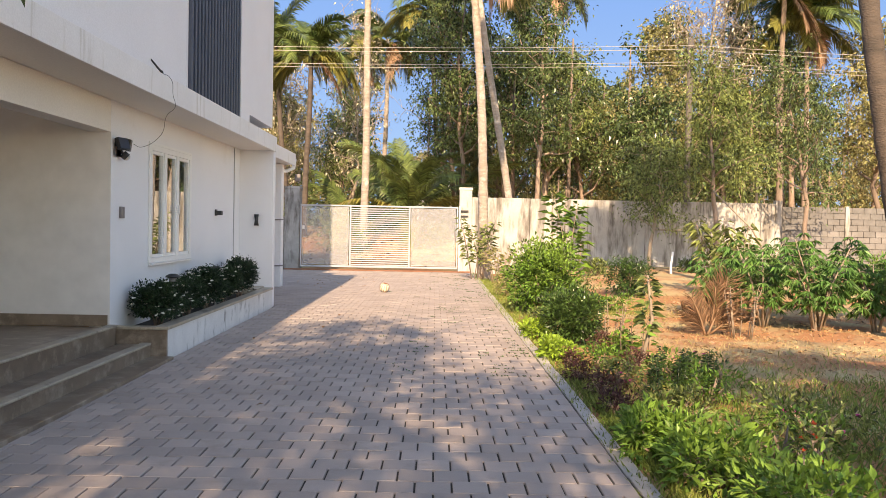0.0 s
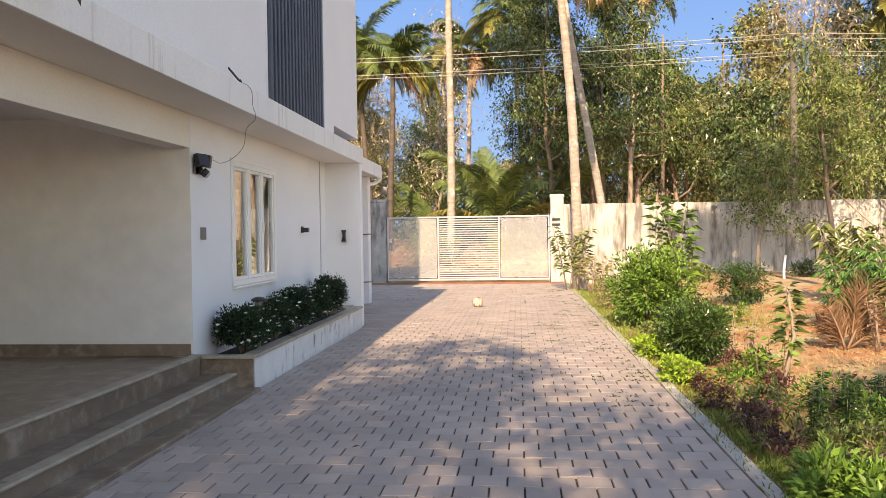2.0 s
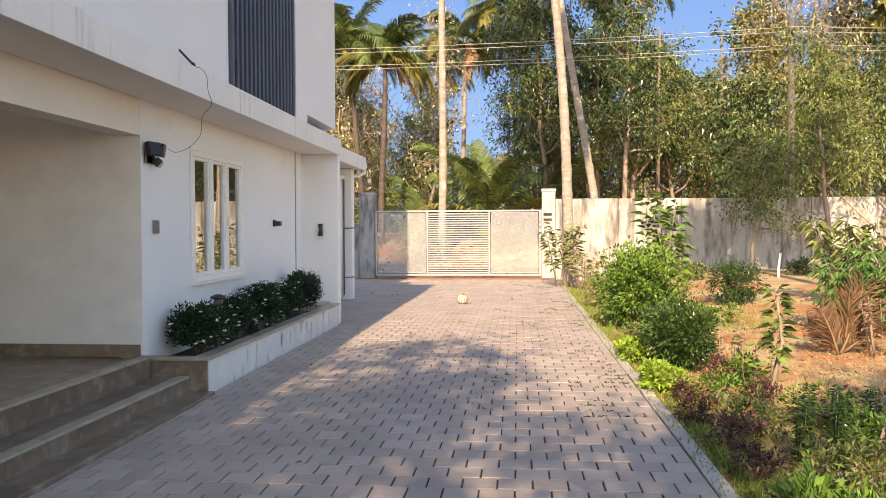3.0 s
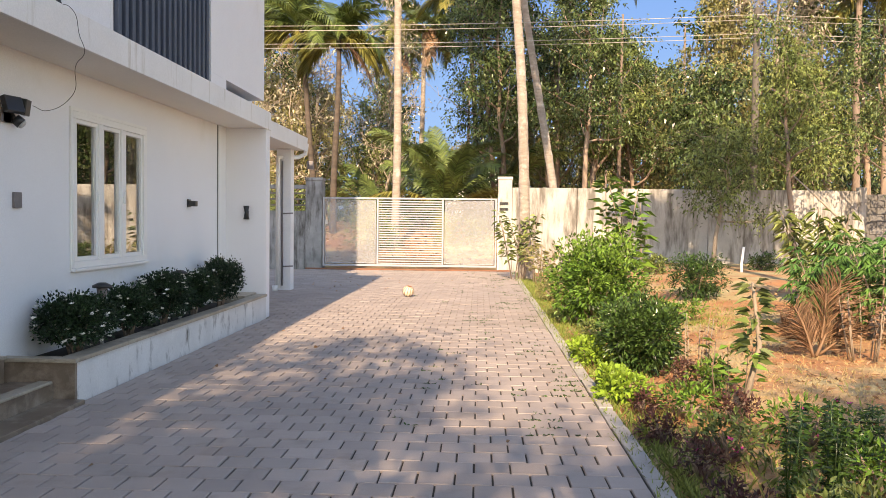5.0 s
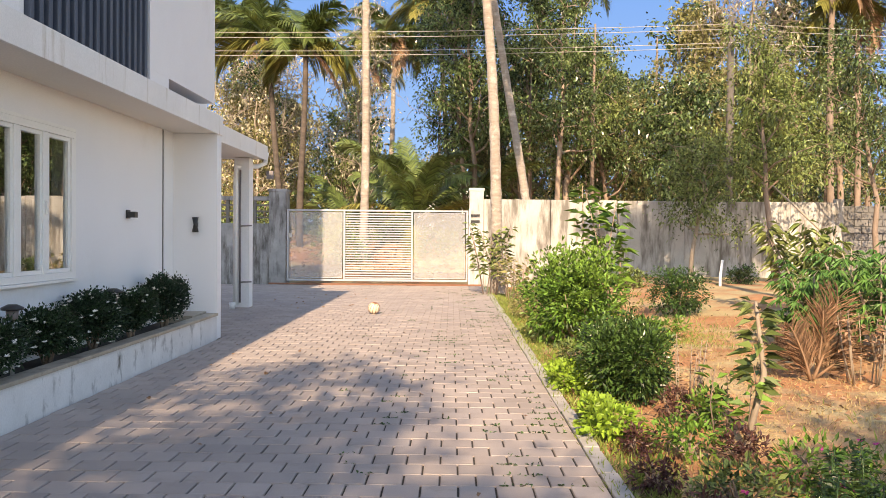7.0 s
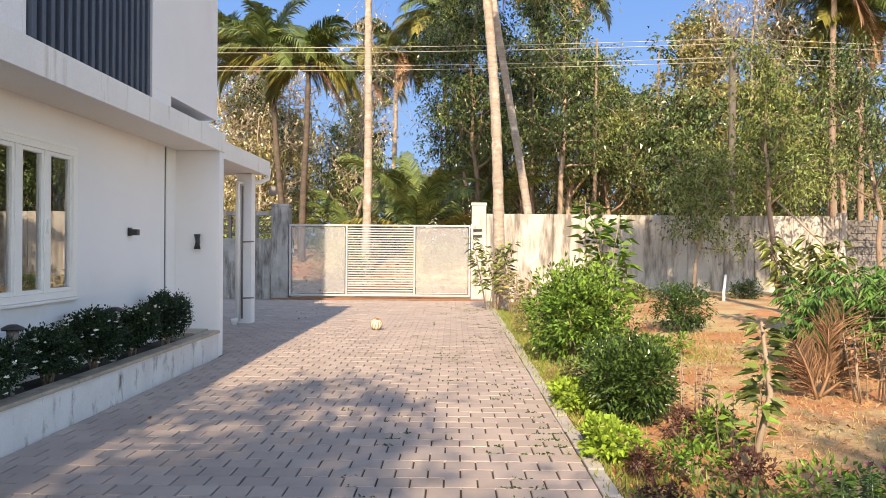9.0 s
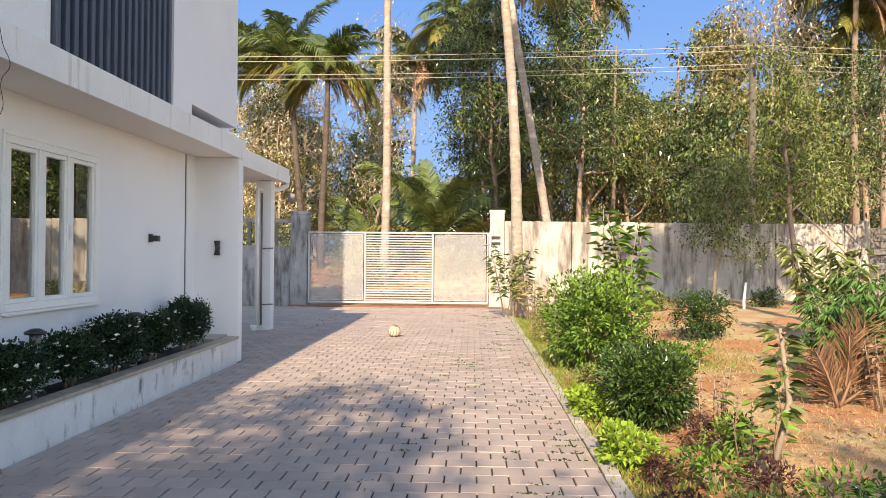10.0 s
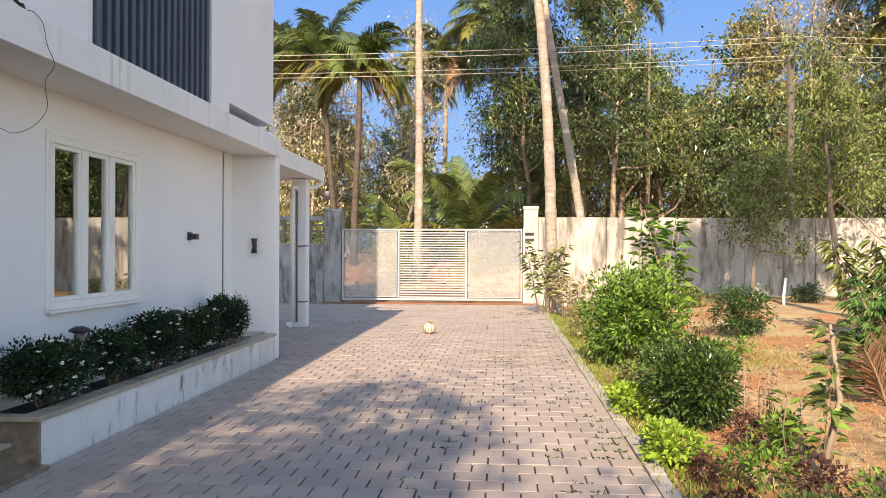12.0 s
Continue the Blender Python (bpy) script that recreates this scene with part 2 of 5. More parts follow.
def tube(bm, pts, radii, n=10, caps=True):
    """A round tube along points, its radius from point to point."""
    pts = [Vector(p) for p in pts]
    rings = []
    for i, p in enumerate(pts):
        d = (pts[min(i + 1, len(pts) - 1)] - pts[max(i - 1, 0)]).normalized()
        a = d.cross(Vector((0.31, 0.95, 0.05))).normalized()
        if a.length < 0.1:
            a = d.cross(Vector((1, 0, 0))).normalized()
        b = d.cross(a)
        r = radii[i] if hasattr(radii, "__len__") else radii
        rings.append([bm.verts.new(p + r * (math.cos(2 * math.pi * k / n) * a + math.sin(2 * math.pi * k / n) * b)) for k in range(n)])
    for r0, r1 in zip(rings, rings[1:]):
        for k in range(n):
            f = bm.faces.new((r0[k], r0[(k + 1) % n], r1[(k + 1) % n], r1[k]))
            f.smooth = True
    if caps:
        bm.faces.new(rings[0][::-1])
        bm.faces.new(rings[-1])


def done(name, bm, mat, parent=None, bevel=0.0, at=None):
    """Turn a bmesh into an object; with bevel its edges are softly rounded."""
    bmesh.ops.recalc_face_normals(bm, faces=bm.faces)
    if bevel:
        bmesh.ops.bevel(bm, geom=[e for e in bm.edges], offset=bevel, segments=2, affect="EDGES", profile=0.6)
    me = bpy.data.meshes.new(name)
    bm.to_mesh(me)
    bm.free()
    me.materials.append(M[mat])
    ob = new(name, me)
    if parent:
        ob.parent = parent
    if at:
        ob.location = at
    return ob


def block(name, x0, y0, z0, x1, y1, z1, mat, parent=None, bevel=0.006):
    bm = bmesh.new()
    box(bm, x0, y0, z0, x1, y1, z1)
    return done(name, bm, mat, parent, bevel)


def raw(name, verts, faces, mat, parent=None):
    me = bpy.data.meshes.new(name)
    me.from_pydata([tuple(v) for v in verts], [], faces)
    me.materials.append(M[mat])
    ob = new(name, me)
    if parent:
        ob.parent = parent
    return ob


def empty(name, x=0, y=0, z=0):
    ob = new(name)
    ob.empty_display_size = 0.1
    ob.location = (x, y, z)
    return ob


def gaps(pos, size, level, seed=0.0):
    """Which points stay when soft gaps of that size are cut into a crown."""
    return np.array([noise.noise((p[0] / size + seed, p[1] / size, p[2] / size)) > level for p in pos.tolist()])


def leaf_mesh(name, pos, aim, size, width, mat, parent, rng, droop=0.0, fold=0.25):
    """Many leaves: each a pointed blade of two folded halves, from its stalk point along aim."""
    n = len(pos)
    aim = aim / np.maximum(np.linalg.norm(aim, axis=1, keepdims=True), 1e-6)
    side = np.cross(aim, rng.normal(size=(n, 3)) * 0.6 + np.array([0, 0, 1.0]))
    side /= np.maximum(np.linalg.norm(side, axis=1, keepdims=True), 1e-6)
    up = np.cross(side, aim)
    s = size * rng.uniform(0.7, 1.25, (n, 1))
    w = s * width
    base = pos
    mid = pos + aim * s * 0.45 - np.array([0, 0, 1.0]) * droop * s * 0.15
    tip = pos + aim * s - np.array([0, 0, 1.0]) * droop * s * 0.6
    left = mid + side * w * 0.5 + up * w * fold
    right = mid - side * w * 0.5 + up * w * fold
    v = np.stack([base, left, tip, right], axis=1).reshape(-1, 3)
    i = np.arange(n)[:, None] * 4
    f = np.concatenate([i + np.array([0, 2, 1]), i + np.array([0, 3, 2])], axis=0)
    return raw(name, v.tolist(), f.tolist(), mat, parent)


# ---- large structure ----
def ground_height(x, y):
    """Flat by the drive, rising softly into the garden towards the compound wall; lower and rough outside."""
    d = max(0.0, min(1.0, (x - 2.2) / 3.5)) * max(0.0, min(1.0, (y - 13.0) / 9.0))
    bumps = 0.05 * noise.noise((x * 0.8, y * 0.8, 0.3)) + 0.025 * noise.noise((x * 2.7, y * 2.7, 4.3))
    if y > 28.5:
        return -0.06 + min(1.35, (y - 28.5) * 0.13) + bumps * 2
    if x < 1.38 and y < 28:
        return -0.06
    return -0.045 + 0.34 * d * d * (3 - 2 * d) + bumps * min(1.0, (x - 1.38) / 1.0 if y < 28 else 1.0)


def make_ground():
    xs = [-2500, -400, -60, -20, -8, -3, 0, 1.3, 1.39] + [1.6 + 0.28 * i for i in range(46)] + [16, 20, 30, 60, 400, 2500]
    ys = [-2500, -400, -60, -20, -8, -3] + [0.3 * i for i in range(94)] + [28.4, 29, 30, 31.5, 33, 35, 37.5, 40, 45, 55, 80, 150, 500, 2500]
    verts, faces = [], []
    for y in ys:
        for x in xs:
            far = max(abs(x), abs(y)) > 60
            verts.append((x, y, (1.29 if y > 60 else -0.06) if far else ground_height(x, y)))
    n = len(xs)
    for j in range(len(ys) - 1):
        for i in range(n - 1):
            faces.append((j * n + i, j * n + i + 1, (j + 1) * n + i + 1, (j + 1) * n + i))
    ob = raw("ground", verts, faces, "earth")
    for p in ob.data.polygons:
        p.use_smooth = True
    return tagged(ob, "red-brown bare earth with dry grass patches", "ground", kind="structure")


make_ground()


def sky_backdrop():
    v, f = [], []
    n = 24
    for i in range(n + 1):
        a = radians(-62 + 124 * i / n)
        for z in (-5, 330):
            v.append((450 * math.sin(a), 450 * math.cos(a), z))
        if i:
            k = 2 * i
            f.append((k - 2, k, k + 1, k - 1))
    tagged(raw("backdrop", v, f, "sky"), "clear blue sky behind the wood", "sky", kind="structure")


sky_backdrop()
Y_SIDE = 14.72
PAVE_X0, PAVE_X1, PITCH = -2.90, 1.215, 0.2165
block("drive_bed", PAVE_X0 - 0.1, -9.0, -0.12, PAVE_X1 + 0.1, 26.95, -0.012, "joint", bevel=0)
tagged(bpy.data.objects["drive_bed"], "dark sandy bed under the drive pavers", "ground", kind="structure")


tagged(block("side_bed", -9.0, Y_SIDE, -0.12, PAVE_X0 - 0.101, 26.95, -0.012, "joint", None, 0), "dark sandy bed beside the house", "ground", kind="structure")


def compound_wall():
    wall = empty("compound_wall", 6.4, 27.2, 0)
    tagged(wall, "weathered cream plastered boundary wall with vertical joints", "wall", kind="structure")
    x = 1.22
    while x < 11.5:
        x1 = min(x + 1.94, 11.5)
        block("panel", x + 0.006 - 6.4, -0.08, -0.2, x1 - 0.006 - 6.4, 0.08, 2.5 + random.uniform(-0.015, 0.015), "wall", wall, 0.012)
        x = x1
    block("rib", 1.28 + 0.83 - 6.4, -0.10, -0.2, 1.28 + 0.97 - 6.4, -0.083, 2.52, "wall", wall, 0.01)
    block("rib", 11.4 - 6.4, -0.12, -0.2, 11.62 - 6.4, 0.1, 2.6, "wall", wall, 0.012)
    far = empty("block_wall", 19, 27.25, 0)
    tagged(far, "grey bare concrete block boundary wall with pale posts", "wall", kind="structure")
    block("core", -7.3, 0.0, -0.2, 20, 0.12, 2.40, "mortar", far, 0)
    me = None
    for r in range(12):
        for c in range(38):
            bx = -7.2 + 0.41 * c + (0.2 if r % 2 else 0)
            if me is None:
                ob = block("block", 0, -0.03, 0, 0.39, -0.002, 0.185, "block", far, 0.006)
                me = ob.data
                ob.location = (bx, 0, 0.02 + 0.2 * r)
            elif r * 38 + c < 290:
                ob = new("block", me)
                ob.parent, ob.location = far, (bx, random.uniform(-0.004, 0.004), 0.02 + 0.2 * r)
    bm = bmesh.new()
    for r in range(7, 12):
        for c in range(38):
            if r * 38 + c >= 290:
                bx = -7.2 + 0.41 * c + (0.2 if r % 2 else 0)
                box(bm, bx, -0.03, 0.02 + 0.2 * r, bx + 0.39, -0.002, 0.205 + 0.2 * r)
    tagged(done("upper_blocks", bm, "block", far), kind="stuff")
    for k in range(8):
        block("post", -5.2 + 2.6 * k, -0.1, -0.2, -5.06 + 2.6 * k, -0.034, 2.45, "wall", far, 0.01)
    left = empty("side_wall", -8, 27.2, 0)
    tagged(left, "grey plastered boundary wall with an open grille on top", "wall", kind="structure")
    block("wall", -6, -0.08, -0.2, 2.98, 0.08, 1.75, "pillar", left, 0.01)
    block("beam", -6, -0.07, 2.42, 2.98, 0.07, 2.54, "pillar", left, 0.008)
    for k in range(3):
        block("bar", -6, -0.03, 1.90 + 0.18 * k, 2.98, 0.03, 1.95 + 0.18 * k, "mortar", left, 0)
    for k in range(22):
        block("upright", -5.9 + 0.4 * k, -0.05, 1.752, -5.82 + 0.4 * k, 0.05, 2.418, "mortar", left, 0)
    # the wall on the garden's far side and behind the camera, which closes the place
    tagged(block("wall_east", 18.0, -12, -0.2, 18.2, 27.1, 2.4, "wall", None, 0.01), "cream plastered boundary wall beyond the garden", "wall", kind="structure")
    tagged(block("wall_south", -14, -20.2, -0.2, 18.2, -20, 2.4, "wall", None, 0.01), "cream plastered boundary wall behind the drive", "wall", kind="structure")


compound_wall()


def gate_pillar(name, x0, x1, top, mat):
    bm = bmesh.new()
    box(bm, x0, -0.27, -0.2, x1, 0.27, top - 0.09)
    box(bm, x0 - 0.02, -0.29, top - 0.088, x1 + 0.02, 0.29, top)
    ob = done(name, bm, mat, None, 0.012)
    ob.location = (0, 27.3, 0)
    return ob


tagged(gate_pillar("gate_pillar", 0.80, 1.215, 2.83, "wall"), "cream plastered square gate pillar with stains", "pillar", "gate pillars", "structure")
tagged(gate_pillar("gate_pillar", -5.02, -4.52, 2.76, "pillar"), "grey weather-stained square gate pillar", "pillar", "gate pillars", "structure")


def gate():
    g = empty("sliding_gate", -1.86, 27.0, 0)
    tagged(g, "closed white steel sliding gate with perforated panels and slats", "gate")
    x0, x1, z0, z1 = -2.62, 2.62, 0.10, 2.17
    a, b = -0.93, 0.98
    for n, (p, q, r, s) in (("top_rail", (x0, x1, z1 - 0.05, z1)), ("bottom_rail", (x0, x1, z0, z0 + 0.06)),
                            ("stile", (x0, x0 + 0.05, z0 + 0.061, z1 - 0.051)), ("stile", (x1 - 0.05, x1, z0 + 0.061, z1 - 0.051)),
                            ("stile", (a - 0.055, a, z0 + 0.061, z1 - 0.051)), ("stile", (b, b + 0.055, z0 + 0.061, z1 - 0.051))):
        block(n, p, -0.03, r, q, 0.03, s, "gate", g, 0.006)
    for p, q in ((x0 + 0.09, a - 0.095), (b + 0.095, x1 - 0.09)):
        block("perforated_sheet", p, -0.004, z0 + 0.10, q, 0.004, z1 - 0.09, "sheet", g, 0)
        for r, s in ((z0 + 0.085, z0 + 0.10), (z1 - 0.09, z1 - 0.075)):
            block("bead", p - 0.01, -0.015, r, q + 0.01, 0.015, s, "gate", g, 0.003)
        for c in (p - 0.012, q):
            block("bead", c, -0.015, z0 + 0.102, c + 0.012, 0.015, z1 - 0.092, "gate", g, 0.003)
    n = 27
    step = (z1 - 0.06 - z0 - 0.075) / n
    for k in range(n):
        z = z0 + 0.075 + step * k
        block("slat", a + 0.002, -0.014, z, b - 0.002, 0.014, z + step * 0.48, "gate", g, 0.004)
    block("lock_box", -2.55, -0.055, 1.35, -2.47, -0.031, 1.47, "pipe", g, 0.004)
    rail = block("gate_rail", -5.0, 26.93, -0.01, 1.2, 27.07, 0.035, "rust", None, 0.004)
    tagged(rail, "rusty steel floor rail under the sliding gate", "rail", kind="structure")
    br = empty("gate_guide", 0.80, 27.0, 0)
    tagged(br, "dark steel roller guide post beside the gate", "gate guide")
    block("post", -0.02, -0.04, 0, 0.04, 0.0, 2.2, "pipe", br, 0.005)
    for z in (1.85, 2.02):
        block("arm", 0.041, -0.05, z, 0.30, -0.005, z + 0.05, "black", br, 0.006)


gate()

# ---- the house ----
WX, FX = -3.52, -2.915         # wall face, outer face of canopy and planter
Y_A, Y_B = 8.71, 14.51         # where the wall begins beside the porch, where it ends at the fin


def house():
    # front wall with the window opening
    wy0, wy1, wz0, wz1 = 9.90, 11.55, 0.995, 2.455
    w = empty("wall_front", WX, 11.7, 0)
    tagged(w, "smooth white plastered house wall in shade", "wall", kind="structure")
    for (a, b, c, d) in ((Y_A, wy0, 0, 2.82), (wy1, 14.09, 0, 2.82), (wy0, wy1, 0, wz0), (wy0, wy1, wz1, 2.82), (14.16, Y_B, 0, 2.82)):
        block("wall_part", -0.22, a - 11.7, c, 0, b - 11.7, d, "white", w, 0)
    block("groove", -0.2, 14.09 - 11.7, 0.3, -0.012, 14.16 - 11.7, 2.82, "black", w, 0)
    # room behind the window, coloured near-black in place of indoor shade
    tagged(block("room_back", -6.8, 9.2, 0.36, -6.7, 13.6, 2.8, "dark", None, 0), "wall of the room inside, coloured near-black as unlit", "wall", kind="structure")
    tagged(block("room_floor", -6.7, 9.2, 0.3, -3.64, 13.6, 0.36, "dark", None, 0), "floor of the room inside, coloured near-black as unlit", "floor", kind="structure")
    tagged(block("room_side", -6.7, 13.6, 0.36, -3.64, 13.7, 2.8, "dark", None, 0), "side wall of the room inside, coloured near-black as unlit", "wall", kind="structure")
    # window
    win = empty("window_1", WX, (wy0 + wy1) / 2, wz0)
    tagged(win, "white framed three-pane casement window with dark glass", "window", kind="structure")
    h = wz1 - wz0
    half = (wy1 - wy0) / 2
    f = 0.065
    for n, (a, b, c, d) in (("frame_bottom", (-half, half, 0, f)), ("frame_top", (-half, half, h - f, h)), ("frame_side", (-half, -half + f, f + .001, h - f - .001)), ("frame_side", (half - f, half, f + .001, h - f - .001))):
        block(n, -0.06, a, c, 0.022, b, d, "frame", win, 0.006)
    for a, b, c, d in ((-half - 0.035, half + 0.035, h + 0.001, h + 0.036), (-half - 0.035, -half - 0.001, 0.0, h), (half + 0.001, half + 0.035, 0.0, h)):
        block("casing", 0.001, a, c, 0.018, b, d, "frame", win, 0.004)
    pw = (2 * half - 2 * f) / 3
    for k in (1, 2):
        c = -half + f + pw * k
        block("mullion", -0.055, c - 0.05, f + .001, 0.016, c + 0.05, h - f - .001, "frame", win, 0.006)
    for k in range(3):
        a, b = -half + f + pw * k + (0.05 if k else 0), -half + f + pw * (k + 1) - (0.05 if k < 2 else 0)
        s = 0.04
        for (p, q, r, t) in ((a, b, f, f + s), (a, b, h - f - s, h - f), (a, a + s, f + s, h - f - s), (b - s, b, f + s, h - f - s)):
            block("sash", -0.045, p + .001, r + .001, 0.004, q - .001, t - .001, "frame", win, 0.003)
        g = block("pane", -0.028, a + s, f + s, -0.022, b - s, h - f - s, "glass", win, 0)
        g.visible_shadow = False
    block("handle", 0.017, half - 0.585, 0.62, 0.04, half - 0.565, 0.75, "frame", win, 0.004)
    block("sill", 0.0, -half - 0.02, -0.03, 0.045, half + 0.02, -0.002, "frame", win, 0.004)
    # fin, canopy, beam
    tagged(block("fin_wall", WX - 0.2, Y_B, 0, FX, Y_B + 0.2, 2.82, "white", None, 0.008), "white plastered fin wall at the canopy's end", "wall", kind="structure")
    c = empty("canopy", FX, 5, 2.82)
    tagged(c, "white concrete canopy band with a cream soffit", "canopy", kind="structure")
    block("slab", -0.62, -14, 0.0, -0.012, Y_B + 0.2 - 5, 0.12, "soffit", c, 0)
    block("fascia", -0.01, -14, -0.012, 0.02, Y_B + 0.2 - 5, 0.25, "band", c, 0.006)
    block("top", -3.0, -14, 0.122, -0.012, Y_B + 0.2 - 5, 0.22, "band", c, 0)
    block("beam", WX - 0.24 - FX, -14, -0.35, WX - FX, Y_A - 5 - 0.001, -0.001, "soffit", c, 0.006)
    # porch
    tagged(block("porch_wall", -8, Y_A, 0.36, WX - 0.221, Y_A + 0.2, 2.82, "gloss", None, 0), "glossy white porch end wall", "wall", kind="structure")
    tagged(block("porch_corner", WX - 0.22, Y_A - 0.004, 0.0, WX, Y_A - 0.001, 2.5, "gloss", None, 0), "glossy white wall corner by the porch", "wall", kind="structure")
    tagged(block("porch_back", -8.2, -9, 0, -8, Y_A + 0.2, 2.82, "gloss", None, 0), "glossy white rear wall of the porch", "wall", kind="structure")
    tagged(block("ceiling", -8, -9, 2.8, WX - 0.241, Y_A - 0.01, 2.86, "soffit", None, 0), "cream painted porch ceiling", "ceiling", kind="structure")
    tagged(block("baseboard", -8, Y_A - 0.02, 0.36, WX - 0.02, Y_A - 0.005, 0.485, "stone", None, 0.003), "brown stone skirting along the porch wall", "skirting", kind="structure")
    st = empty("porch_steps", -3.2, 2, 0)
    tagged(st, "brown stone porch steps with rounded nosings", "steps", kind="structure")
    y1 = Y_A - 0.01 - 2
    block("porch_floor", -4.8, -11, 0.0, -0.25, y1, 0.355, "stone", st, 0.006)
    block("tread", -0.249, -11, 0.0, 0.11, y1 + 0.07, 0.165, "stone", st, 0.004)
    block("plinth", 0.111, -11, -0.03, 0.36, y1 + 0.08, 0.035, "stone", st, 0.012)
    for x, z in ((-0.245, 0.355), (0.115, 0.165)):
        block("nosing", x - 0.09, -11, z + 0.001, x + 0.025, y1, z + 0.028, "cap", st, 0.011)
    # planter
    p = empty("planter", FX, Y_A, 0)
    tagged(p, "long white stained planter with beige stone coping", "planter", kind="structure")
    L = Y_B - Y_A
    block("front", -0.11, 0.09, -0.05, 0, L - 0.001, 0.325, "planter", p, 0.004)
    block("end", WX - FX, 0.05, -0.05, -0.001, 0.088, 0.325, "stone", p, 0.003)
    block("soil", WX - FX + .001, 0.09, 0.0, -0.111, L - 0.5, 0.285, "joint", p, 0)
    block("coping", -0.14, 0.02, 0.326, 0.022, L - 0.002, 0.362, "cap", p, 0.008)
    block("coping_end", WX - FX + 0.002, 0.02, 0.327, -0.142, 0.14, 0.36, "cap", p, 0.008)
    block("coping_far", WX - FX + 0.002, L - 0.62, 0.23, -0.142, L - 0.003, 0.385, "cap", p, 0.006)
    # upper floor
    up = empty("upper_wall", FX, 10.3, 3.1)
    tagged(up, "white plastered upper storey with a recessed part", "wall", kind="structure")
    block("recess", -1.0, -15, -0.03, -0.034, -0.83, 2.65, "white", up, 0)
    block("box", -1.749, 1.72, 0.10, -0.004, 4.08, 2.65, "white", up, 0)
    block("box_foot", -1.749, 1.72, -0.03, -0.004, 2.3, 0.099, "white", up, 0)
    # the slit's depth of shade is put into its near-black colour
    block("slit", -1.749, 2.301, -0.03, -0.3, 4.08, 0.099, "dark", up, 0)
    block("behind_slats", -1.749, -0.779, -0.03, -0.10, 1.719, 2.65, "slat", up, 0)
    block("cheek", -0.299, -0.829, -0.03, -0.03, -0.78, 2.65, "white", up, 0)
    block("rear", -6, -15, -0.03, -1.75, 1.5, 1.35, "white", up, 0)
    block("rear_room", -6, 1.501, -0.03, -1.75, 4.08, 2.65, "white", up, 0)
    # unseen block, added only to cast shadow on the gate's left end
    block("unseen_shade_block", -6, 5.7, -0.03, -1.2, 7.7, 5.2, "white", up, 0)
    sl = empty("louvre_screen", FX, 10.3, 3.075)
    tagged(sl, "slate-blue vertical metal louvre screen on the upper floor", "louvre screen")
    n = 17
    for k in range(n):
        y = -0.76 + 2.46 * k / n
        block("slat", -0.099, y, 0.0, 0.012, y + 0.06, 2.6, "slat", sl, 0.008)
    # rear slab, pillar and wall
    r = empty("rear_slab", -3.46, 17, 2.95)
    tagged(r, "white concrete slab over the side passage", "slab", kind="structure")
    block("slab", -3, Y_B + 0.202 - 17, 0, -0.01, 2.82, 0.24, "soffit", r, 0)
    block("fascia", -0.009, Y_B + 0.202 - 17, -0.02, 0.02, 2.87, 0.27, "band", r, 0.006)
    tagged(block("rear_wall", -4.55, Y_B + 0.21, 0, -4.35, 17.9, 2.94, "white", None, 0.006), "white plastered wall beside the side passage", "wall", kind="structure")
    tagged(block("rear_wall_end", -6.5, 17.9, 0, -4.18, 18.1, 2.94, "white", None, 0.006), "white plastered wall end in shade", "wall", kind="structure")
    tagged(block("rear_pillar", -3.98, 19.35, 0, -3.68, 19.65, 2.94, "white", None, 0.01), "white square pillar carrying the rear slab", "pillar", kind="structure")


house()


